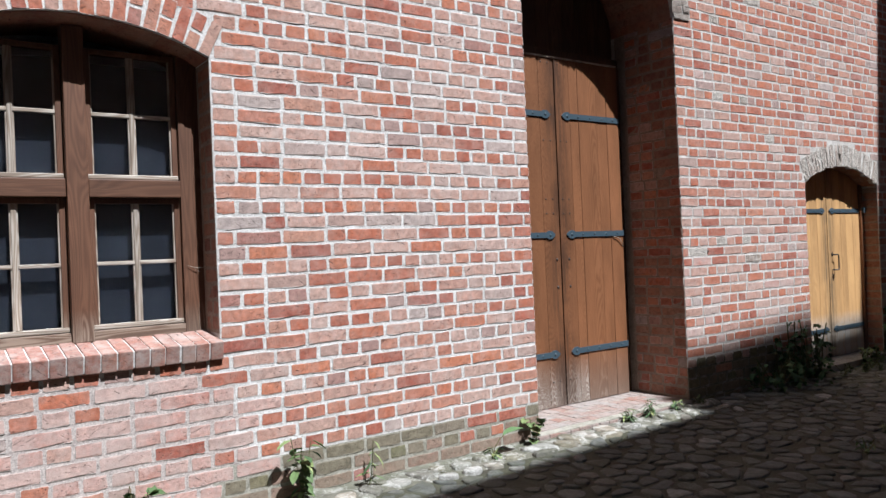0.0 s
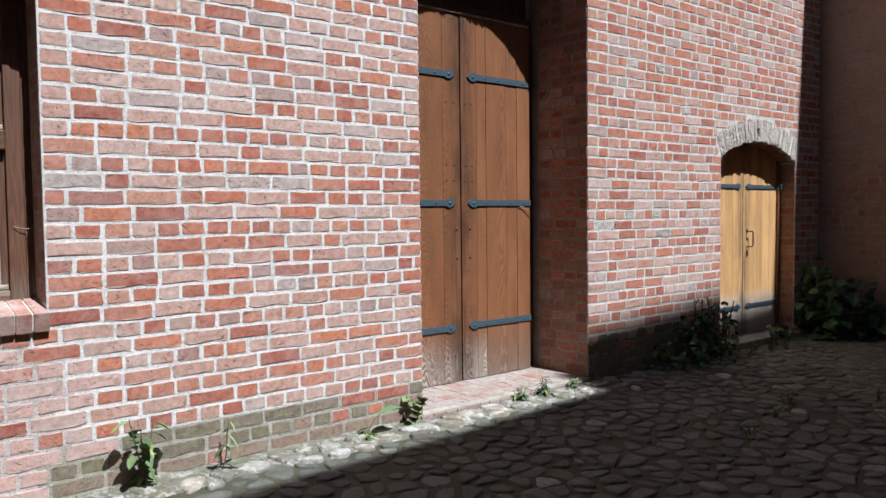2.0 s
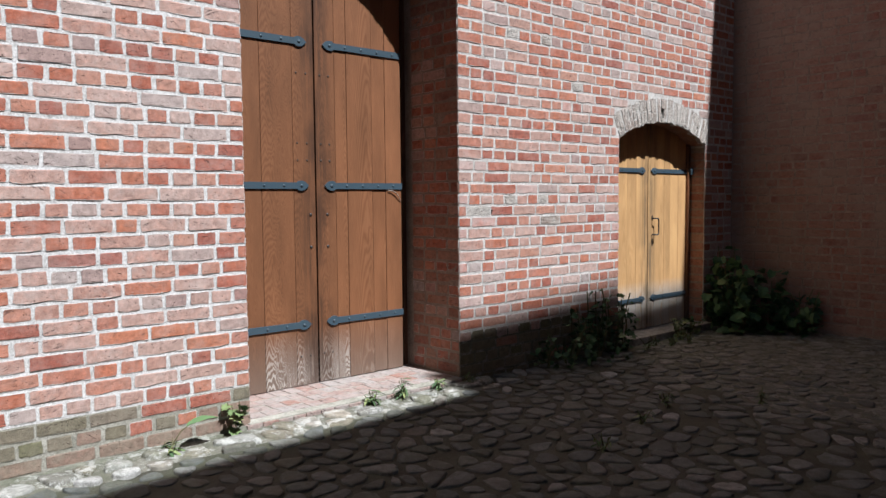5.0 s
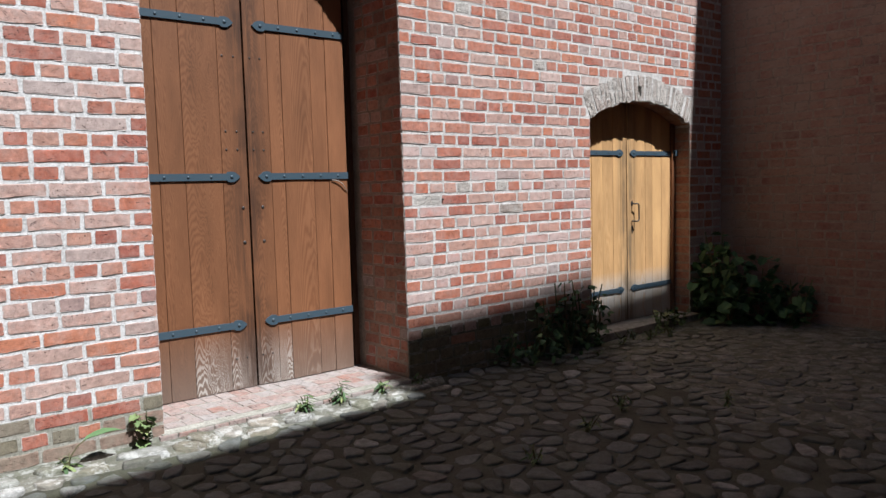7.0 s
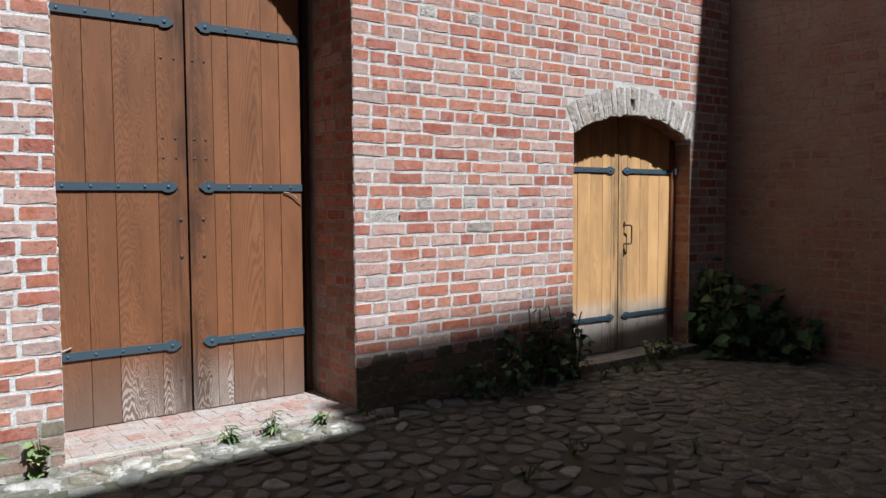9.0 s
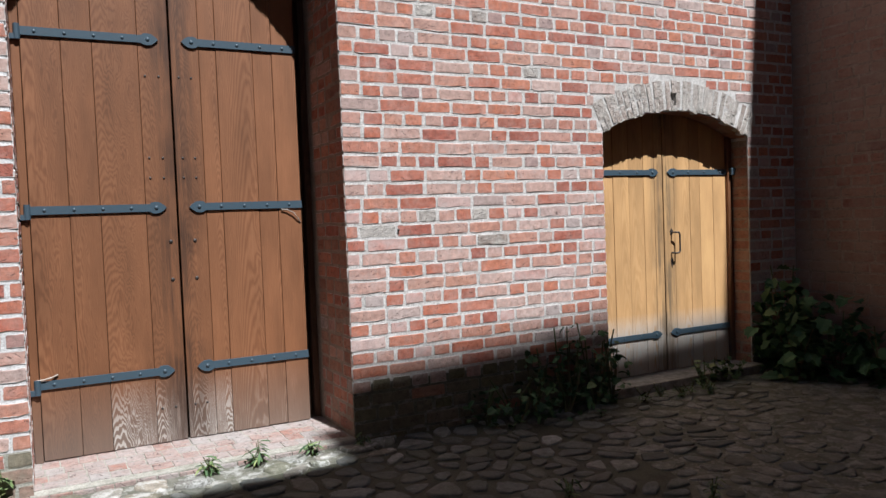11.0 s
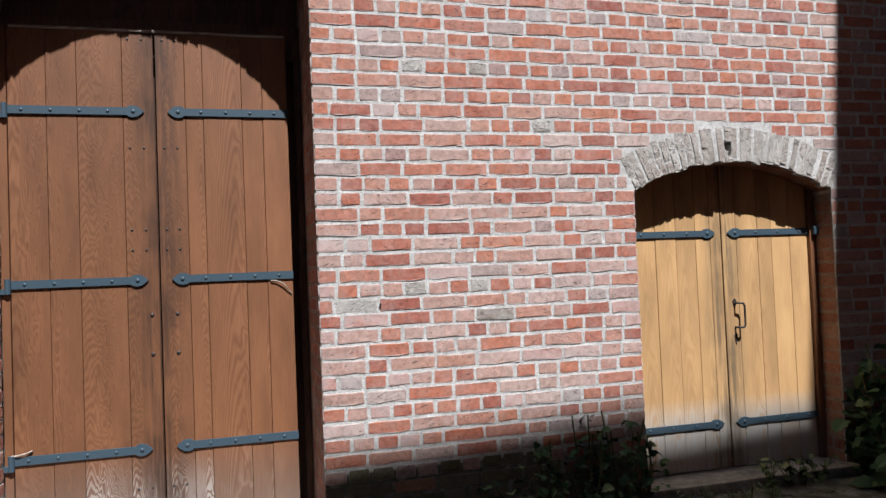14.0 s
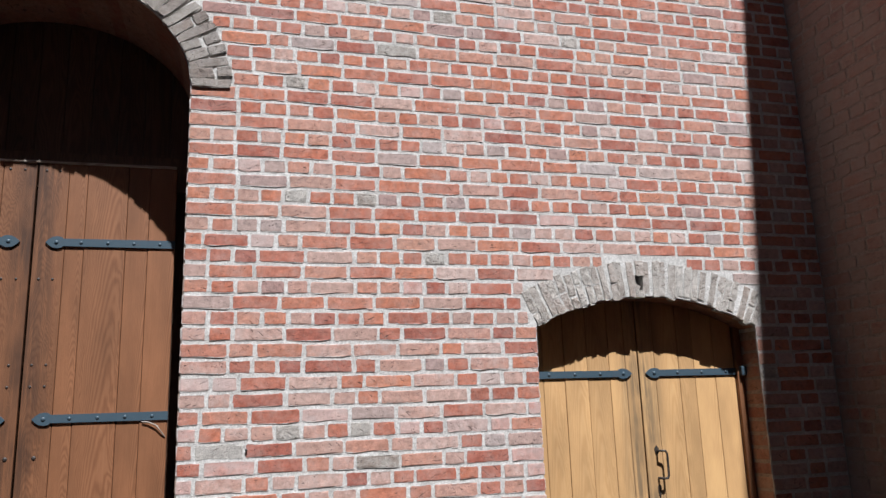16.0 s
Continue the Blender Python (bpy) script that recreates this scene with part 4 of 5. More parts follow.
def nail(parent, x, y, z, r=0.006):
    bmr = bmesh.new()
    bmesh.ops.create_uvsphere(bmr, u_segments=8, v_segments=5, radius=r)
    part("nail", bmr, M_RUST, parent, smooth=True).matrix_basis = pose(x, y, z) @ Matrix.Diagonal((1, 0.5, 1, 1))


def leaf(parent, edges, y, z0, z1s, material, thick=0.05, bare=(), worn=None):
    """A door leaf of upright boards between the edges; z1s(x) is the top."""
    body = part("leaf", box(edges[0] + 0.01, edges[-1] - 0.01, y + thick * 0.6, y + thick * 1.4, z0 + 0.02, min(z1s(edges[0]), z1s(edges[-1])) - 0.02), M_DARKWOOD, parent, "backing boards, dark to shade the gaps")
    for a, b in zip(edges[:-1], edges[1:]):
        wood = worn if a in bare else material
        bm = bmesh.new()
        n = 4
        ov = [(a + 0.0014, z0 + rng.uniform(0, 0.006)), (b - 0.0014, z0 + rng.uniform(0, 0.006))] + [(b - 0.0014 + (a - b + 0.0028) * i / n, z1s(b - 0.0014 + (a - b + 0.0028) * i / n)) for i in range(n + 1)]
        add_prism(bm, ov, 0.0, thick * 0.6)
        bmesh.ops.bevel(bm, geom=[e for e in bm.edges if all(v.co.y < 0.001 for v in e.verts)], offset=0.0022, segments=1, affect="EDGES")
        part("plank", bm, wood, parent).location = (0, y + rng.uniform(-0.0015, 0.0015), 0)
    return body


big_door = tagged(thing("door_1", "tall closed double door of brown stained oak boards with iron strap hinges, bare and worn at the foot", "door", kind="structure"))
leaf(big_door, [4.345, 4.58, 4.77, 5.06, 5.265], DOOR_Y, 0.055, lambda x: 3.45, M_OAK, bare=(4.77, 5.06), worn=M_OAK_WORN)
leaf(big_door, [5.277, 5.47, 5.59, 5.855, 6.0, 6.178], DOOR_Y, 0.055, lambda x: 3.45, M_OAK, bare=(5.277, 5.47), worn=M_OAK_WORN)
for z in (2.893, 1.722, 0.566):
    strap(big_door, 4.33, 5.197, DOOR_Y - 0.001, z, 5)
    strap(big_door, 6.18, 5.352, DOOR_Y - 0.001, z + (0.0 if z > 1 else 0.004), 5)
    bmk = bmesh.new()
    bmesh.ops.create_cone(bmk, cap_ends=True, segments=14, radius1=0.02, radius2=0.02, depth=0.1)
    add_box(bmk, -0.06, 0.0, -0.012, 0.012, -0.05, -0.015)
    part("pintle", bmk, M_IRON, big_door).location = (4.33, DOOR_Y - 0.018, z - 0.01)
for x in (5.10, 5.19, 5.325, 5.41):
    for z in (0.30, 1.93, 2.07, 2.64, 3.40):
        nail(big_door, x, DOOR_Y, z, 0.009)
for x in (5.215, 5.38):
    for z in (1.21, 1.48):
        nail(big_door, x, DOOR_Y, z, 0.014)
# Pale strip paints the sun glint along the top of the leaves.
part("top_edge", box(4.36, 6.17, DOOR_Y - 0.010, DOOR_Y + 0.03, 3.452, 3.468, 0.003), M_BAR_RAIL, big_door, "top edge, pale for the sun it catches")
# jamb posts, the dark gap and the boarded arch field behind, recess shade in the wood colour
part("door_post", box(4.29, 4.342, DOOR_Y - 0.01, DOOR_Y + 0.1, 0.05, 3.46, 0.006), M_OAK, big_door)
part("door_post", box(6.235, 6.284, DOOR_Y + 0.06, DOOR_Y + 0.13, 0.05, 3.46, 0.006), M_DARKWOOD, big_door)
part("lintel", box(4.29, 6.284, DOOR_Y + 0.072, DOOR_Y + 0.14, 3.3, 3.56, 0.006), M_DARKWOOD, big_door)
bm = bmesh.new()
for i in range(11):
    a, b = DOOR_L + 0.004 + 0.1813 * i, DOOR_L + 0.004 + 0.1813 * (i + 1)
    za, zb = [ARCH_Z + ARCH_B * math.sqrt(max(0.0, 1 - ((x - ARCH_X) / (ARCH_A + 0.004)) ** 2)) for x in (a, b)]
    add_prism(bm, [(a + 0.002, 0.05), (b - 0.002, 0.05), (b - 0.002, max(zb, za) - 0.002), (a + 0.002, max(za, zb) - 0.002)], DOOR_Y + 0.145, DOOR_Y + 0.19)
part("arch_field", bm, M_DARKWOOD, big_door, "boards filling the arch, darkened for shade")

small_door = tagged(thing("door_2", "low closed double door of honey pine boards, bleached pale at the foot", "door", kind="structure"))
small_top = lambda x: min(arch_z(x, SARCH_X, SARCH_Z, SARCH_R) + 0.02, 2.47)
leaf(small_door, [8.575, 8.72, 8.885, 9.065, 9.24, 9.37, 9.471], SMALL_Y, 0.085, small_top, M_PINE)
leaf(small_door, [9.479, 9.61, 9.81, 9.94, 10.115, 10.285], SMALL_Y, 0.085, small_top, M_PINE)
for z in (1.915, 0.43):
    strap(small_door, 8.66, 9.412, SMALL_Y - 0.001, z, 4, 0.05)
    strap(small_door, 10.30, 9.525, SMALL_Y - 0.001, z, 4, 0.05)
part("door_post", box(10.29, 10.345, SMALL_Y - 0.03, SMALL_Y + 0.08, 0.06, 2.25, 0.006), M_OAK, small_door)
bmk = box(-0.03, 0.03, -0.02, 0.02, -0.035, 0.035, 0.008)
part("pintle", bmk, M_IRON, small_door).location = (10.335, SMALL_Y - 0.045, 1.915)
# pull handle with plate and key hole cover
hnd = part("handle_plate", add_prism(bmesh.new(), [(9.563, 1.40), (9.545, 1.375), (9.553, 1.34), (9.573, 1.34), (9.581, 1.375)], SMALL_Y - 0.006, SMALL_Y), M_RUST, small_door, "dark forged plate")
part("handle_plate", add_prism(bmesh.new(), [(9.563, 1.03), (9.553, 1.07), (9.548, 1.11), (9.563, 1.13), (9.578, 1.11), (9.573, 1.07)], SMALL_Y - 0.006, SMALL_Y), M_RUST, small_door, "dark forged plate")


def tube(name, points, radius, material, parent=None, label=""):
    cu = bpy.data.curves.new(name, "CURVE")
    cu.dimensions, cu.bevel_depth, cu.bevel_resolution = "3D", radius, 3
    sp = cu.splines.new("POLY")
    sp.points.add(len(points) - 1)
    for p, co in zip(sp.points, points):
        p.co = (*co, 1)
    tmp = bpy.data.objects.new(name, cu)
    me = bpy.data.meshes.new_from_object(tmp)
    bpy.data.objects.remove(tmp)
    me.materials.clear()
    me.materials.append(material)
    me.polygons.foreach_set("use_smooth", [True] * len(me.polygons))
    ob = new(name, me)
    if parent is not None:
        ob.parent = parent
    if label:
        ob["label"] = label
    return ob


cobweb = thing("cobweb", "thin pale cobweb threads across the brown window jamb", "cobweb", at=(1.57, WIN_Y - 0.004, 1.57))
for threads in (((-0.05, 0.002, 0.012), (-0.02, -0.006, 0.002), (0.02, -0.012, -0.004), (0.068, -0.03, 0.006)), ((-0.02, -0.006, 0.002), (0.0, -0.002, -0.016), (0.03, 0.012, -0.03))):
    tube("thread", threads, 0.0016, M_BAR, cobweb)
hy = SMALL_Y - 0.004
tube("pull_handle", [(9.565, hy, 1.36), (9.57, hy - 0.05, 1.362), (9.60, hy - 0.055, 1.36), (9.612, hy - 0.055, 1.34), (9.612, hy - 0.055, 1.19), (9.60, hy - 0.055, 1.172), (9.57, hy - 0.05, 1.17), (9.562, hy, 1.172)], 0.0085, M_RUST, small_door, "dark forged pull handle")

# ---- thresholds ----
sill_big = thing("threshold", "worn threshold paved with pale red bricks before the tall door", "threshold", kind="structure")
part("bed", box(DOOR_L - 0.02, DOOR_R - 0.004, FACE - 0.03, DOOR_Y + 0.2, -0.1, 0.0475), M_MORTAR_MOSSY, sill_big)
small_sill = thing("threshold", "worn grey stone threshold before the low pine door", "threshold", kind="structure")
bm = box(8.56, 10.40, FACE - 0.10, SMALL_Y + 0.1, -0.1, 0.08, 0.015)
part("slab", bm, M_SILLSTONE, small_sill)

# wiped joints below the window, mossy joints low on the left wall
bm = bmesh.new()
for k in range(10):
    z_ = 0.023 + 0.0985 * k
    add_box(bm, -0.6, 1.72 + 0.45 * noise.noise(Vector((k * 1.37, 4.0, 8.0))), FACE + 0.0026, FACE + 0.02, z_ - 0.049, z_ + 0.049)
part("joint_mortar", bm, M_MORTAR_PINK, wall_left, "pinkish wiped mortar")
part("joint_mortar", box(1.55, DOOR_L - 0.004, FACE + 0.0024, FACE + 0.02, 0.0, 0.315), M_MORTAR_MOSSY, wall_left, "grey mortar in moss and shade tones")
# Darker joint strips: the mid wall foot's shade is put into their colour.
part("joint_mortar", box(DOOR_R + 0.004, SMALL_L - 0.004, FACE + 0.0024, FACE + 0.02, 0.0, 0.41), M_SKIRT, wall_mid, "grey mortar in moss and shade tones")
part("joint_mortar", box(SMALL_R + 0.024, SIDE_X - 0.004, FACE + 0.0024, FACE + 0.02, 0.0, 0.41), M_SKIRT, wall_mid, "grey mortar in moss and shade tones")
# mossy skirt of mortar along the foot of the wall
bm = bmesh.new()
n = 60
prev = None
for i in range(n + 1):
    x = 0.6 + (DOOR_L - 0.03 - 0.6) * i / n
    w, h = 0.03 + 0.03 * noise.noise(Vector((x * 5, 1, 0))), 0.030 + 0.030 * noise.noise(Vector((x * 4.3, 5, 0)))
    row = [bm.verts.new(c) for c in ((x, FACE + 0.01, h), (x, FACE - 0.02, h * 0.8), (x, FACE - w, 0.025), (x, FACE - w - 0.03, -0.03))]
    if prev:
        for k in range(3):
            bm.faces.new((prev[k], row[k], row[k + 1], prev[k + 1]))
    prev = row
tagged(part("trim", bm, M_SKIRT, smooth=True), "grey mortar in moss and shade tones skirt along the foot of the brick wall", "trim", kind="structure")
bm = bmesh.new()
prev = None
for i in range(n + 1):
    x = 0.3 + 6.05 * i / n
    row = [bm.verts.new((x, y, z + 0.007 * noise.noise(Vector((x * 9, y * 12, 2))))) for y, z in ((FACE - 0.02, 0.014), (FACE - 0.15, 0.010), (FACE - 0.27, 0.007), (FACE - 0.36 + 0.06 * noise.noise(Vector((x * 2, 0, 1))), -0.012))]
    if prev:
        for k in range(3):
            bm.faces.new((prev[k], row[k], row[k + 1], prev[k + 1]))
    prev = row
tagged(part("pavement", bm, M_SAND, smooth=True), "pale sand between rounded stones along the wall", "pavement", kind="structure")
tagged(tube("straw_wisp", [(4.33, DOOR_Y - 0.012, 0.602), (4.37, DOOR_Y - 0.02, 0.605), (4.42, DOOR_Y - 0.016, 0.615), (4.455, DOOR_Y - 0.006, 0.628)], 0.006, M_BAR), "dry straw wisp lying on the lower iron hinge", "straw")
# trodden earth before the side wall
bm = bmesh.new()
gv = {}
for i in range(25):
    for j in range(25):
        x, y = 7.4 + 3.59 * i / 24, -1.5 + 6.1 * j / 24
        rise = 0.0015 * min(1.0, i / 6) * min(1.0, j / 8)
        gv[i, j] = bm.verts.new((x + 1.1 * noise.noise(Vector((0.5, y * 0.9, 4))) * (1 - i / 24), y, -0.001 + rise + 0.007 * noise.noise(Vector((x * 1.7, y * 1.7, 0))) - (0.03 if i == 0 or j == 0 else 0)))
for i in range(24):
    for j in range(24):
        bm.faces.new((gv[i, j], gv[i + 1, j], gv[i + 1, j + 1], gv[i, j + 1]))
tagged(part("pavement", bm, M_EARTH, smooth=True), "trodden sandy earth with half-buried stones before the side wall", "pavement", kind="structure")
# a nail left in the brick wall, and a wisp of straw under a hinge
bmr = bmesh.new()
bmesh.ops.create_uvsphere(bmr, u_segments=10, v_segments=6, radius=0.008)
bmesh.ops.create_cone(bmr, cap_ends=True, segments=8, radius1=0.006, radius2=0.006, depth=0.03, matrix=pose(0, 0.015, 0, 90))
tagged(part("wall_nail", bmr, M_RUST, smooth=True), "rusty round nail head in the brick wall", "nail").location = (6.685, FACE - 0.010, 1.498)
tagged(tube("straw_wisp", [(6.02, DOOR_Y - 0.012, 1.685), (6.06, DOOR_Y - 0.016, 1.682), (6.11, DOOR_Y - 0.02, 1.66), (6.14, DOOR_Y - 0.016, 1.62), (6.165, DOOR_Y - 0.006, 1.585)], 0.004, M_BAR), "dry straw wisp caught under an iron hinge", "straw")


# ---- plants ----
def leaf_shape(kind, size, seed):
    """A leaf lying along +y from its stalk at the origin, slightly folded and drooping."""
    r = random.Random(seed)
    if kind in ("lobed", "broad"):
        prof = [(0.0, 0.0), (0.28, -0.12), (0.5, 0.06), (0.38, 0.25), (0.58, 0.48), (0.34, 0.55), (0.30, 0.80), (0.12, 0.78), (0.0, 1.0)]
    elif kind == "lance":
        prof = [(0.0, 0.0), (0.06, 0.15), (0.11, 0.4), (0.09, 0.7), (0.0, 1.0)]
    else:
        prof = [(0.0, 0.0), (0.12, 0.12), (0.22, 0.35), (0.24, 0.6), (0.14, 0.85), (0.0, 1.0)]
    droop = r.uniform(0.15, 0.45)
    fold = r.uniform(0.1, 0.35)
    verts = []
    for x, y in prof:
        verts.append((0.0, y * size, -droop * y * y * size))
    n = len(prof)
    left, right = [], []
    for x, y in prof[1:-1]:
        k = r.uniform(0.88, 1.1)
        for side, lst in ((-1, left), (1, right)):
            lst.append(len(verts))
            verts.append((side * x * k * size, y * size, -droop * y * y * size + fold * abs(x) * size + r.uniform(-0.02, 0.02) * size))
    faces = []
    for lst, flip in ((left, False), (right, True)):
        chain = [0] + lst + [n - 1]
        for i in range(n - 1):
            quad = (i, i + 1, chain[i + 1], chain[i])
            quad = tuple(dict.fromkeys(quad))
            if len(quad) > 2:
                faces.append(quad if not flip else quad[::-1])
    return verts, faces


LEAVES = {}
for kind in ("lobed", "broad", "lance", "oval", "blade"):
    LEAVES[kind] = []
    for k in range(5):
        me = bpy.data.meshes.new("leaf")
        v_, f_ = leaf_shape(kind, 1.0, 300 + k)
        me.from_pydata(v_, [], f_)
        me.materials.append(M_LEAF if kind in ("lobed", "blade") else M_WEED)
        LEAVES[kind].append(me)


def add_leaf(parent, kind, at, size, yaw, tilt, roll=0.0):
    ob = new("leaf", LEAVES[kind][rng.randrange(5)])
    ob.parent = parent
    ob.matrix_basis = pose(*at) @ pose(0, 0, 0, 0, 0, yaw) @ pose(0, 0, 0, tilt, roll, 0) @ Matrix.Diagonal((size, size, size, 1))


def bush(label, spots, count, leaf_size, group=""):
    """spots: (x, y, radius, height) of the clumps that make it up."""
    root = thing("bush", label, "bush", group, at=(spots[0][0], spots[0][1], 0.0))
    ox, oy = spots[0][:2]
    for x, y, r, h in spots:
        for _ in range(5):
            a, d = rng.uniform(0, 6.28), rng.uniform(0.2, 0.8) * r
            top = (x - ox + d * math.cos(a), min(y + d * math.sin(a), FACE - 0.05) - oy, h * rng.uniform(0.6, 0.95))
            base = (x - ox + 0.15 * d * math.cos(a), min(y, FACE - 0.06) - oy, 0.0)
            midp = tuple((p + q) / 2 + rng.uniform(-0.03, 0.03) for p, q in zip(base, top))
            tube("stem", [base, midp, top], 0.006, M_STALK, root)
    total = sum(r * h for _, _, r, h in spots)
    for x, y, r, h in spots:
        for _ in range(int(count * r * h / total)):
            a, d = rng.uniform(0, 6.28), r * math.sqrt(rng.uniform(0.05, 1))
            z = h * rng.uniform(0.05, 1.0) * (1 - 0.45 * (d / r) ** 2)
            px, py = x + d * math.cos(a), y + d * math.sin(a)
            if py > FACE - 0.04 or px > SIDE_X - 0.04:
                py, px = min(py, FACE - rng.uniform(0.04, 0.1)), min(px, SIDE_X - rng.uniform(0.04, 0.1))
            add_leaf(root, "lobed", (px - ox, py - oy, max(z, 0.03)), leaf_size * rng.uniform(0.6, 1.25), rng.uniform(0, 360), rng.uniform(-60, 25), rng.uniform(-35, 35))
    return root


bush("low dark green leafy bush against the shaded brick wall", [(8.0, 4.5, 0.33, 0.46), (7.55, 4.52, 0.30, 0.40), (8.33, 4.56, 0.22, 0.72), (8.5, 4.56, 0.14, 0.55), (7.3, 4.56, 0.18, 0.30), (8.1, 4.6, 0.14, 0.70), (7.75, 4.6, 0.14, 0.55)], 330, 0.062)
bush("dark green broad-leaved bush in the shaded yard corner", [(10.45, 4.35, 0.33, 0.95), (10.70, 4.05, 0.33, 0.80), (10.75, 3.72, 0.28, 0.58), (10.55, 4.5, 0.24, 1.06), (10.35, 4.2, 0.25, 0.55)], 430, 0.118)


def weed(name, label, x, y, z, stems, height, kind, leaf_size, per_stem, spread=25, droop=0.0, group="weeds along the wall"):
    root = thing(name, label, "weed", group, at=(x, y, z))
    for _ in range(stems):
        a, lean = rng.uniform(0, 360), radians(rng.uniform(3, spread))
        dx, dy = math.sin(lean) * math.cos(radians(a)), math.sin(lean) * math.sin(radians(a)) - 0.1
        h = height * rng.uniform(0.7, 1.05)
        pts = [(dx * h * t + 0.01 * math.sin(5 * t), dy * h * t, h * t - droop * h * t * t) for t in (0, 0.33, 0.66, 1.0)]
        tube("stem", pts, 0.0028, M_STALK, root)
        for k in range(per_stem):
            t = 0.15 + 0.85 * (k + rng.random()) / per_stem
            add_leaf(root, kind, (dx * h * t, dy * h * t, h * t - droop * h * t * t), leaf_size * rng.uniform(0.65, 1.15), rng.uniform(0, 360), rng.uniform(-35, 15), rng.uniform(-25, 25))
    return root


weed("weed", "leafy weed with drooping dark leaves below the window", 1.06, 4.60, 0.0, 5, 0.38, "broad", 0.11, 4, 20, 0.12)
weed("weed", "tall upright weed with narrow yellow-green leaves", 2.10, 4.62, 0.0, 4, 0.48, "oval", 0.115, 10, 10, 0.05)
weed("weed", "thin dark weed with one bare upright stalk", 2.59, 4.60, 0.0, 2, 0.36, "lance", 0.11, 6, 9, 0.1)
weed("weed", "low weed with narrow pale leaves lying on stones", 3.66, 4.56, 0.0, 5, 0.10, "lance", 0.12, 3, 60)
weed("weed", "small weed with drooping dark leaves at the door corner", 4.14, 4.61, 0.0, 4, 0.30, "broad", 0.10, 3, 22, 0.15)
for x, h in ((5.264, 0.13), (5.573, 0.16), (5.942, 0.12)):
    weed("weed", "small tuft of narrow green leaves between pale stones", x, 4.605, 0.0, 6, h, "lance", 0.085, 7, 42)
weed("weed", "dim tuft of narrow leaves at the foot of the brick pier", 6.28, 4.58, 0.0, 4, 0.12, "lance", 0.07, 5, 40)
for x, y in ((9.56, 4.575), (9.70, 4.57), (9.83, 4.56), (9.95, 4.57)):
    weed("weed", "small leafy weed before the grey stone threshold", x, y, 0.0, 5, 0.23, "broad", 0.058, 4, 38)
for x, y in ((8.9, 4.42), (9.05, 4.33), (9.2, 4.38), (9.4, 4.42), (9.33, 4.3), (8.7, 4.4), (6.9, 3.05), (5.7, 2.75), (7.5, 2.6), (6.35, 2.9)):
    weed("weed", "thin grassy weed growing between shaded cobbles", x, y, 0.0, 6, 0.13, "lance", 0.06, 5, 50, 0.1, "weeds among the cobbles")
arch = thing("weed", "single long arching dark leaf beside the wall", "weed", "weeds along the wall", at=(3.67, 4.57, 0.0))
tube("stem", [(0, 0, 0), (0.02, -0.01, 0.08), (0.06, -0.02, 0.14), (0.10, -0.025, 0.165)], 0.004, M_STALK, arch)
add_leaf(arch, "blade", (0.09, -0.025, 0.163), 0.22, -92, 14)

# ---- pieces of walls, threshold and yard ----
lay(wall_left, left_bricks)
lay(wall_mid, mid_bricks)
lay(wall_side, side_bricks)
# bricks of the threshold
for r_, (y0, y1) in enumerate(((FACE - 0.045, FACE + 0.055), (FACE + 0.065, FACE + 0.20), (FACE + 0.21, FACE + 0.345), (FACE + 0.355, FACE + 0.49), (FACE + 0.50, DOOR_Y + 0.05))):
    x = DOOR_L - 0.02 - rng.uniform(0, 0.06)
    while x < DOOR_R - 0.05:
        w = 0.118 * rng.uniform(0.9, 1.1)
        b = box(-w / 2 + 0.003, w / 2 - 0.003, (y0 - y1) / 2 + 0.003, (y1 - y0) / 2 - 0.003, -0.06, 0.0, 0.005)
        xe = min(x + w / 2, DOOR_R - 0.012 - w / 2)
        part("brick", b, M_BRICK_WORN, sill_big).matrix_basis = pose(xe, (y0 + y1) / 2, 0.052 + rng.uniform(-0.003, 0.003) - (0.012 if r_ == 0 else 0), rng.uniform(-1, 1), rng.uniform(-1, 1), rng.uniform(-1.5, 1.5))
        x += w


# cobbles: cells between scattered centres, each one a low dome
def clip_cell(poly, p, q):
    mid, d = ((p[0] + q[0]) / 2, (p[1] + q[1]) / 2), (q[0] - p[0], q[1] - p[1])
    out = []
    for i in range(len(poly)):
        a, b = poly[i], poly[(i + 1) % len(poly)]
        fa = (a[0] - mid[0]) * d[0] + (a[1] - mid[1]) * d[1]
        fb = (b[0] - mid[0]) * d[0] + (b[1] - mid[1]) * d[1]
        if fa <= 0:
            out.append(a)
        if (fa < 0) != (fb < 0) and fa != fb:
            t = fa / (fa - fb)
            out.append((a[0] + (b[0] - a[0]) * t, a[1] + (b[1] - a[1]) * t))
    return out


SX, SY = 0.188, 0.135
cells = {}
nxc, nyc = int(14.2 / SX), int(7.1 / SY)
for j in range(nyc):
    for i in range(nxc):
        cells[i, j] = (-3.0 + (i + 0.5 * (j % 2) + 0.5 + rng.uniform(-0.58, 0.58)) * SX, -2.45 + (j + 0.5 + rng.uniform(-0.55, 0.55)) * SY)
for key in [k for k in cells if rng.random() < 0.14]:      # some stones grow into their neighbours' room
    del cells[key]


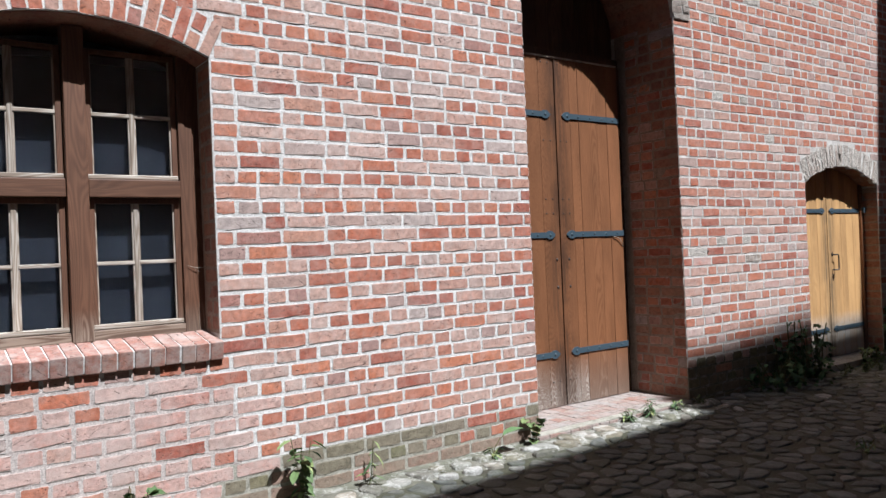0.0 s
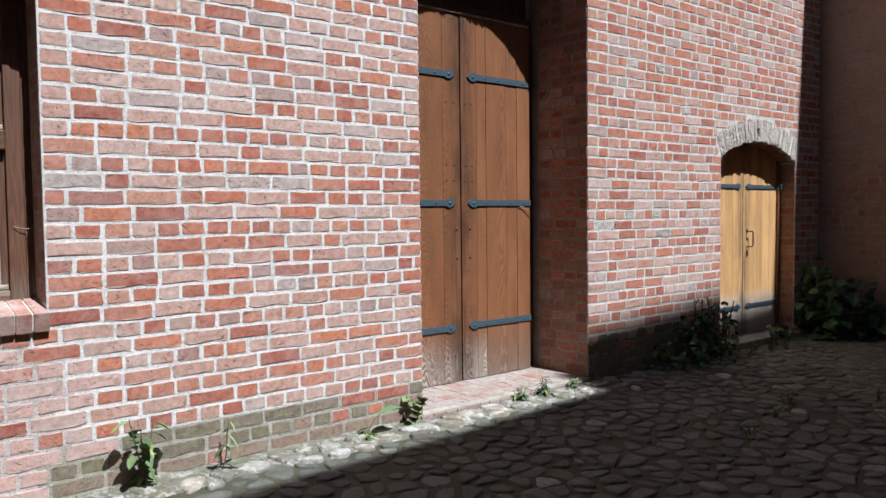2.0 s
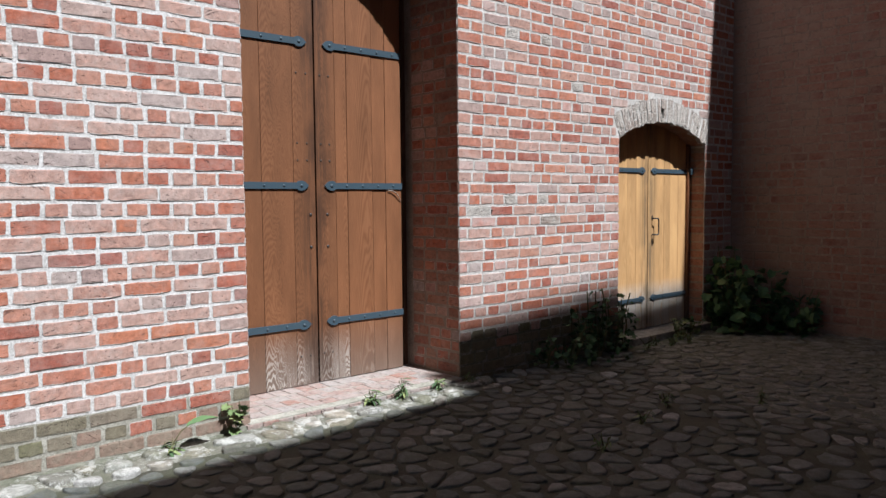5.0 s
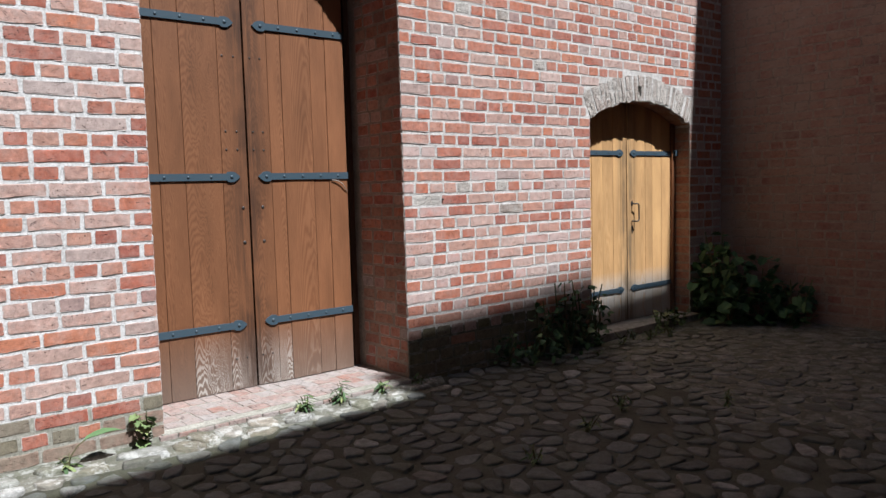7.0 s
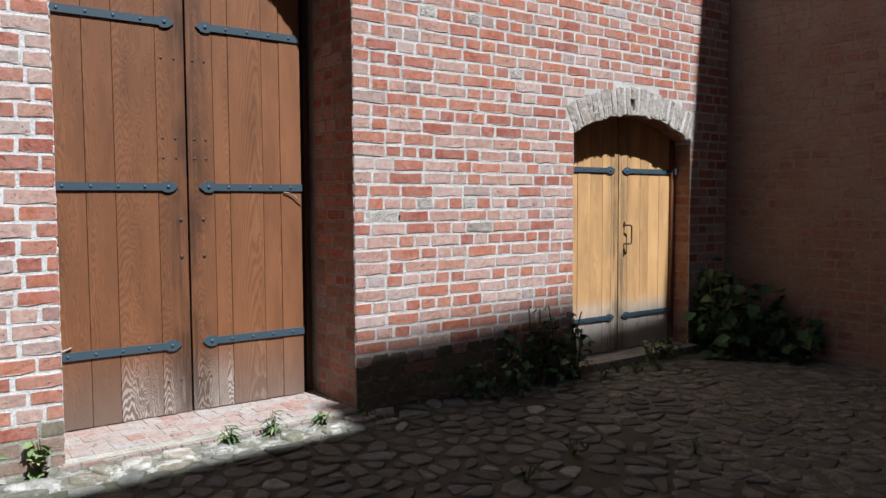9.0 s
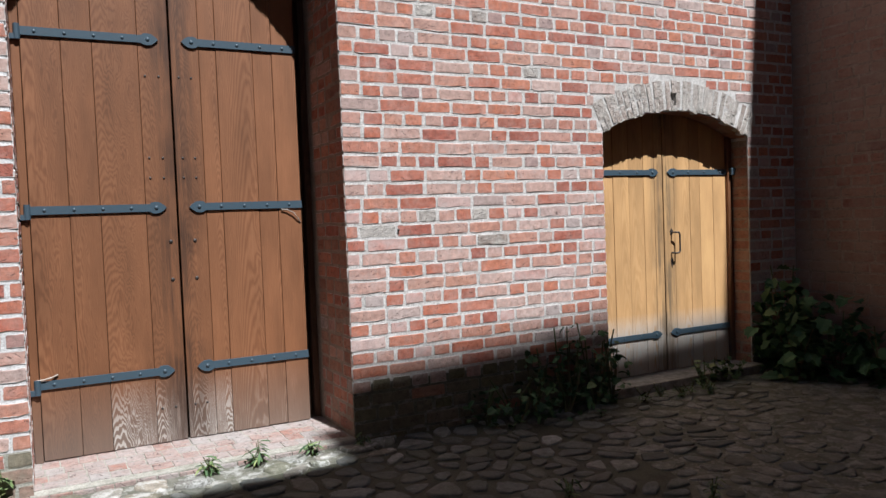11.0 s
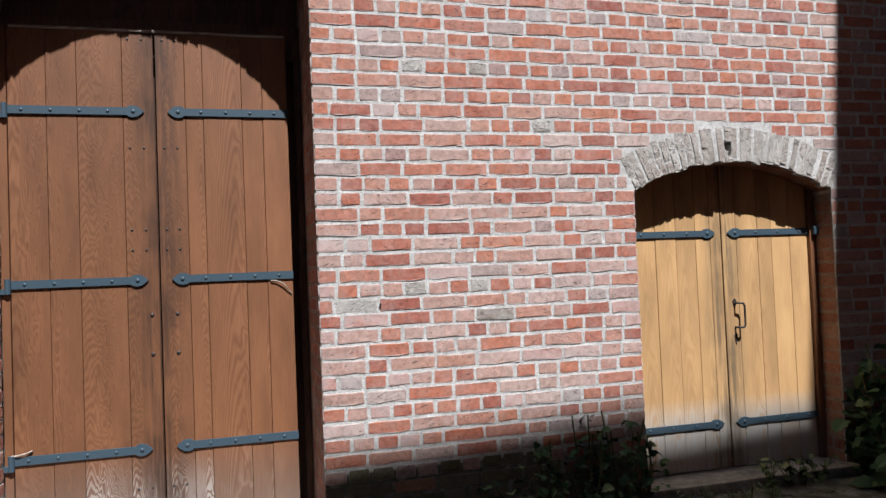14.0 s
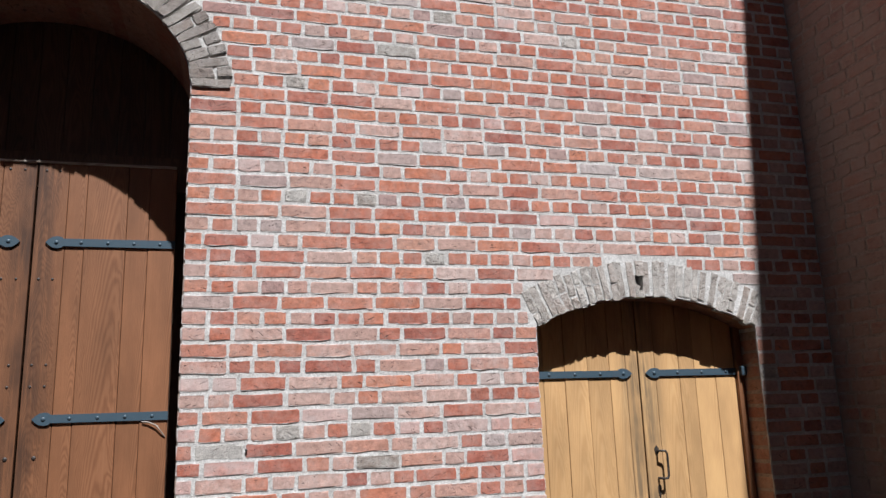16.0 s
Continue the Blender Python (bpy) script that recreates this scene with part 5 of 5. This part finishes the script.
def stone(poly, sunk, high=(0.006, 0.017)):
    cx, cy = sum(p[0] for p in poly) / len(poly), sum(p[1] for p in poly) / len(poly)
    rounder = []
    for i in range(len(poly)):
        a, b = poly[i], poly[(i + 1) % len(poly)]
        if math.hypot(a[0] - b[0], a[1] - b[1]) > 0.02:
            rounder += [(a[0] * 0.75 + b[0] * 0.25, a[1] * 0.75 + b[1] * 0.25), (a[0] * 0.25 + b[0] * 0.75, a[1] * 0.25 + b[1] * 0.75)]
        else:
            rounder.append(((a[0] + b[0]) / 2, (a[1] + b[1]) / 2))
    rounder = [(a[0] * k + b[0] * (1 - k), a[1] * k + b[1] * (1 - k)) for a, b in zip(rounder, rounder[1:] + rounder[:1]) for k in (0.75, 0.25)]
    n = len(rounder)
    h = rng.uniform(*high) - sunk
    tx, ty = rng.uniform(-0.07, 0.07), rng.uniform(-0.07, 0.07)
    shrink = rng.uniform(0.66, 0.92)
    verts, faces = [], []
    rounder = [(cx + (x - cx) * k, cy + (y - cy) * k) for (x, y), k in zip(rounder, [rng.uniform(0.88, 1.06) for _ in rounder])]
    for f, z in ((1.0, -0.05), (0.985, h * 0.5), (0.91, h * 0.93), (0.62, h * 1.0)):
        for x, y in rounder:
            dx, dy = (x - cx) * f * shrink, (y - cy) * f * shrink
            verts.append((dx, dy, z + (tx * dx + ty * dy if z > 0 else 0) + (rng.uniform(-0.003, 0.0025) if z > 0 else 0)))
    verts.append((0, 0, h * rng.uniform(0.9, 1.05)))
    for k in range(3):
        for i in range(n):
            j = (i + 1) % n
            faces.append((k * n + i, k * n + j, (k + 1) * n + j, (k + 1) * n + i))
    faces += [(3 * n + i, 3 * n + (i + 1) % n, 4 * n) for i in range(n)]
    return (cx, cy), verts, faces


stones = []
for (i, j), p in cells.items():
    if not (-3.0 < p[0] < 10.95 and -2.2 < p[1] < FACE - 0.03):
        continue
    if DOOR_L - 0.05 < p[0] < DOOR_R + 0.02 and p[1] > FACE - 0.13:
        continue
    if 8.5 < p[0] < 10.45 and p[1] > FACE - 0.19:
        continue
    earthy = max(0.0, min(1.0, (p[0] - 7.6) / 2.6)) * max(0.0, min(1.0, (p[1] - 1.0) / 2.0))
    if rng.random() < 0.02 + 0.13 * earthy:
        continue
    poly = [(p[0] - 0.21, p[1] - 0.16), (p[0] + 0.21, p[1] - 0.16), (p[0] + 0.21, p[1] + 0.16), (p[0] - 0.21, p[1] + 0.16)]
    for dj in range(-2, 3):
        for di in range(-2, 3):
            q = cells.get((i + di, j + dj))
            if q and (di or dj):
                poly = clip_cell(poly, p, q)
    poly = [(x, min(y, FACE - 0.012)) for x, y in poly]
    if len(poly) > 2 and p[0] < 6.42 + 0.1 * rng.random() and p[1] > FACE - 0.30 - 0.06 * rng.random():
        if p[0] > 0.2:
            (cx, cy), verts, faces = stone(poly, 0.0, (0.016, 0.040))
            mesh_part("kerb_stone", verts, faces, M_KERB, ground, True).location = (cx, cy, 0.0)
    elif len(poly) > 2:
        stones.append((math.hypot((p[0] - 5.6) * 0.8, p[1] - 3.7), stone(poly, 0.004 * earthy), p[0] + rng.uniform(-0.9, 0.9) > 7.9))
stones.sort(key=lambda s: s[0])
for _, ((cx, cy), verts, faces), dusty in stones[:300]:
    mesh_part("cobblestone", verts, faces, M_COBBLE_DUSTY if dusty else M_COBBLE, ground, True).location = (cx, cy, 0.0)
for kind_, material in ((False, M_COBBLE), (True, M_COBBLE_DUSTY)):
    verts_all, faces_all = [], []
    for _, ((cx, cy), verts, faces), dusty in stones[300:]:
        if dusty == kind_:
            b = len(verts_all)
            verts_all += [(x + cx, y + cy, z) for x, y, z in verts]
            faces_all += [tuple(b + k for k in f) for f in faces]
    tagged(mesh_part("cobbles", verts_all, faces_all, material, ground, True), kind="stuff")
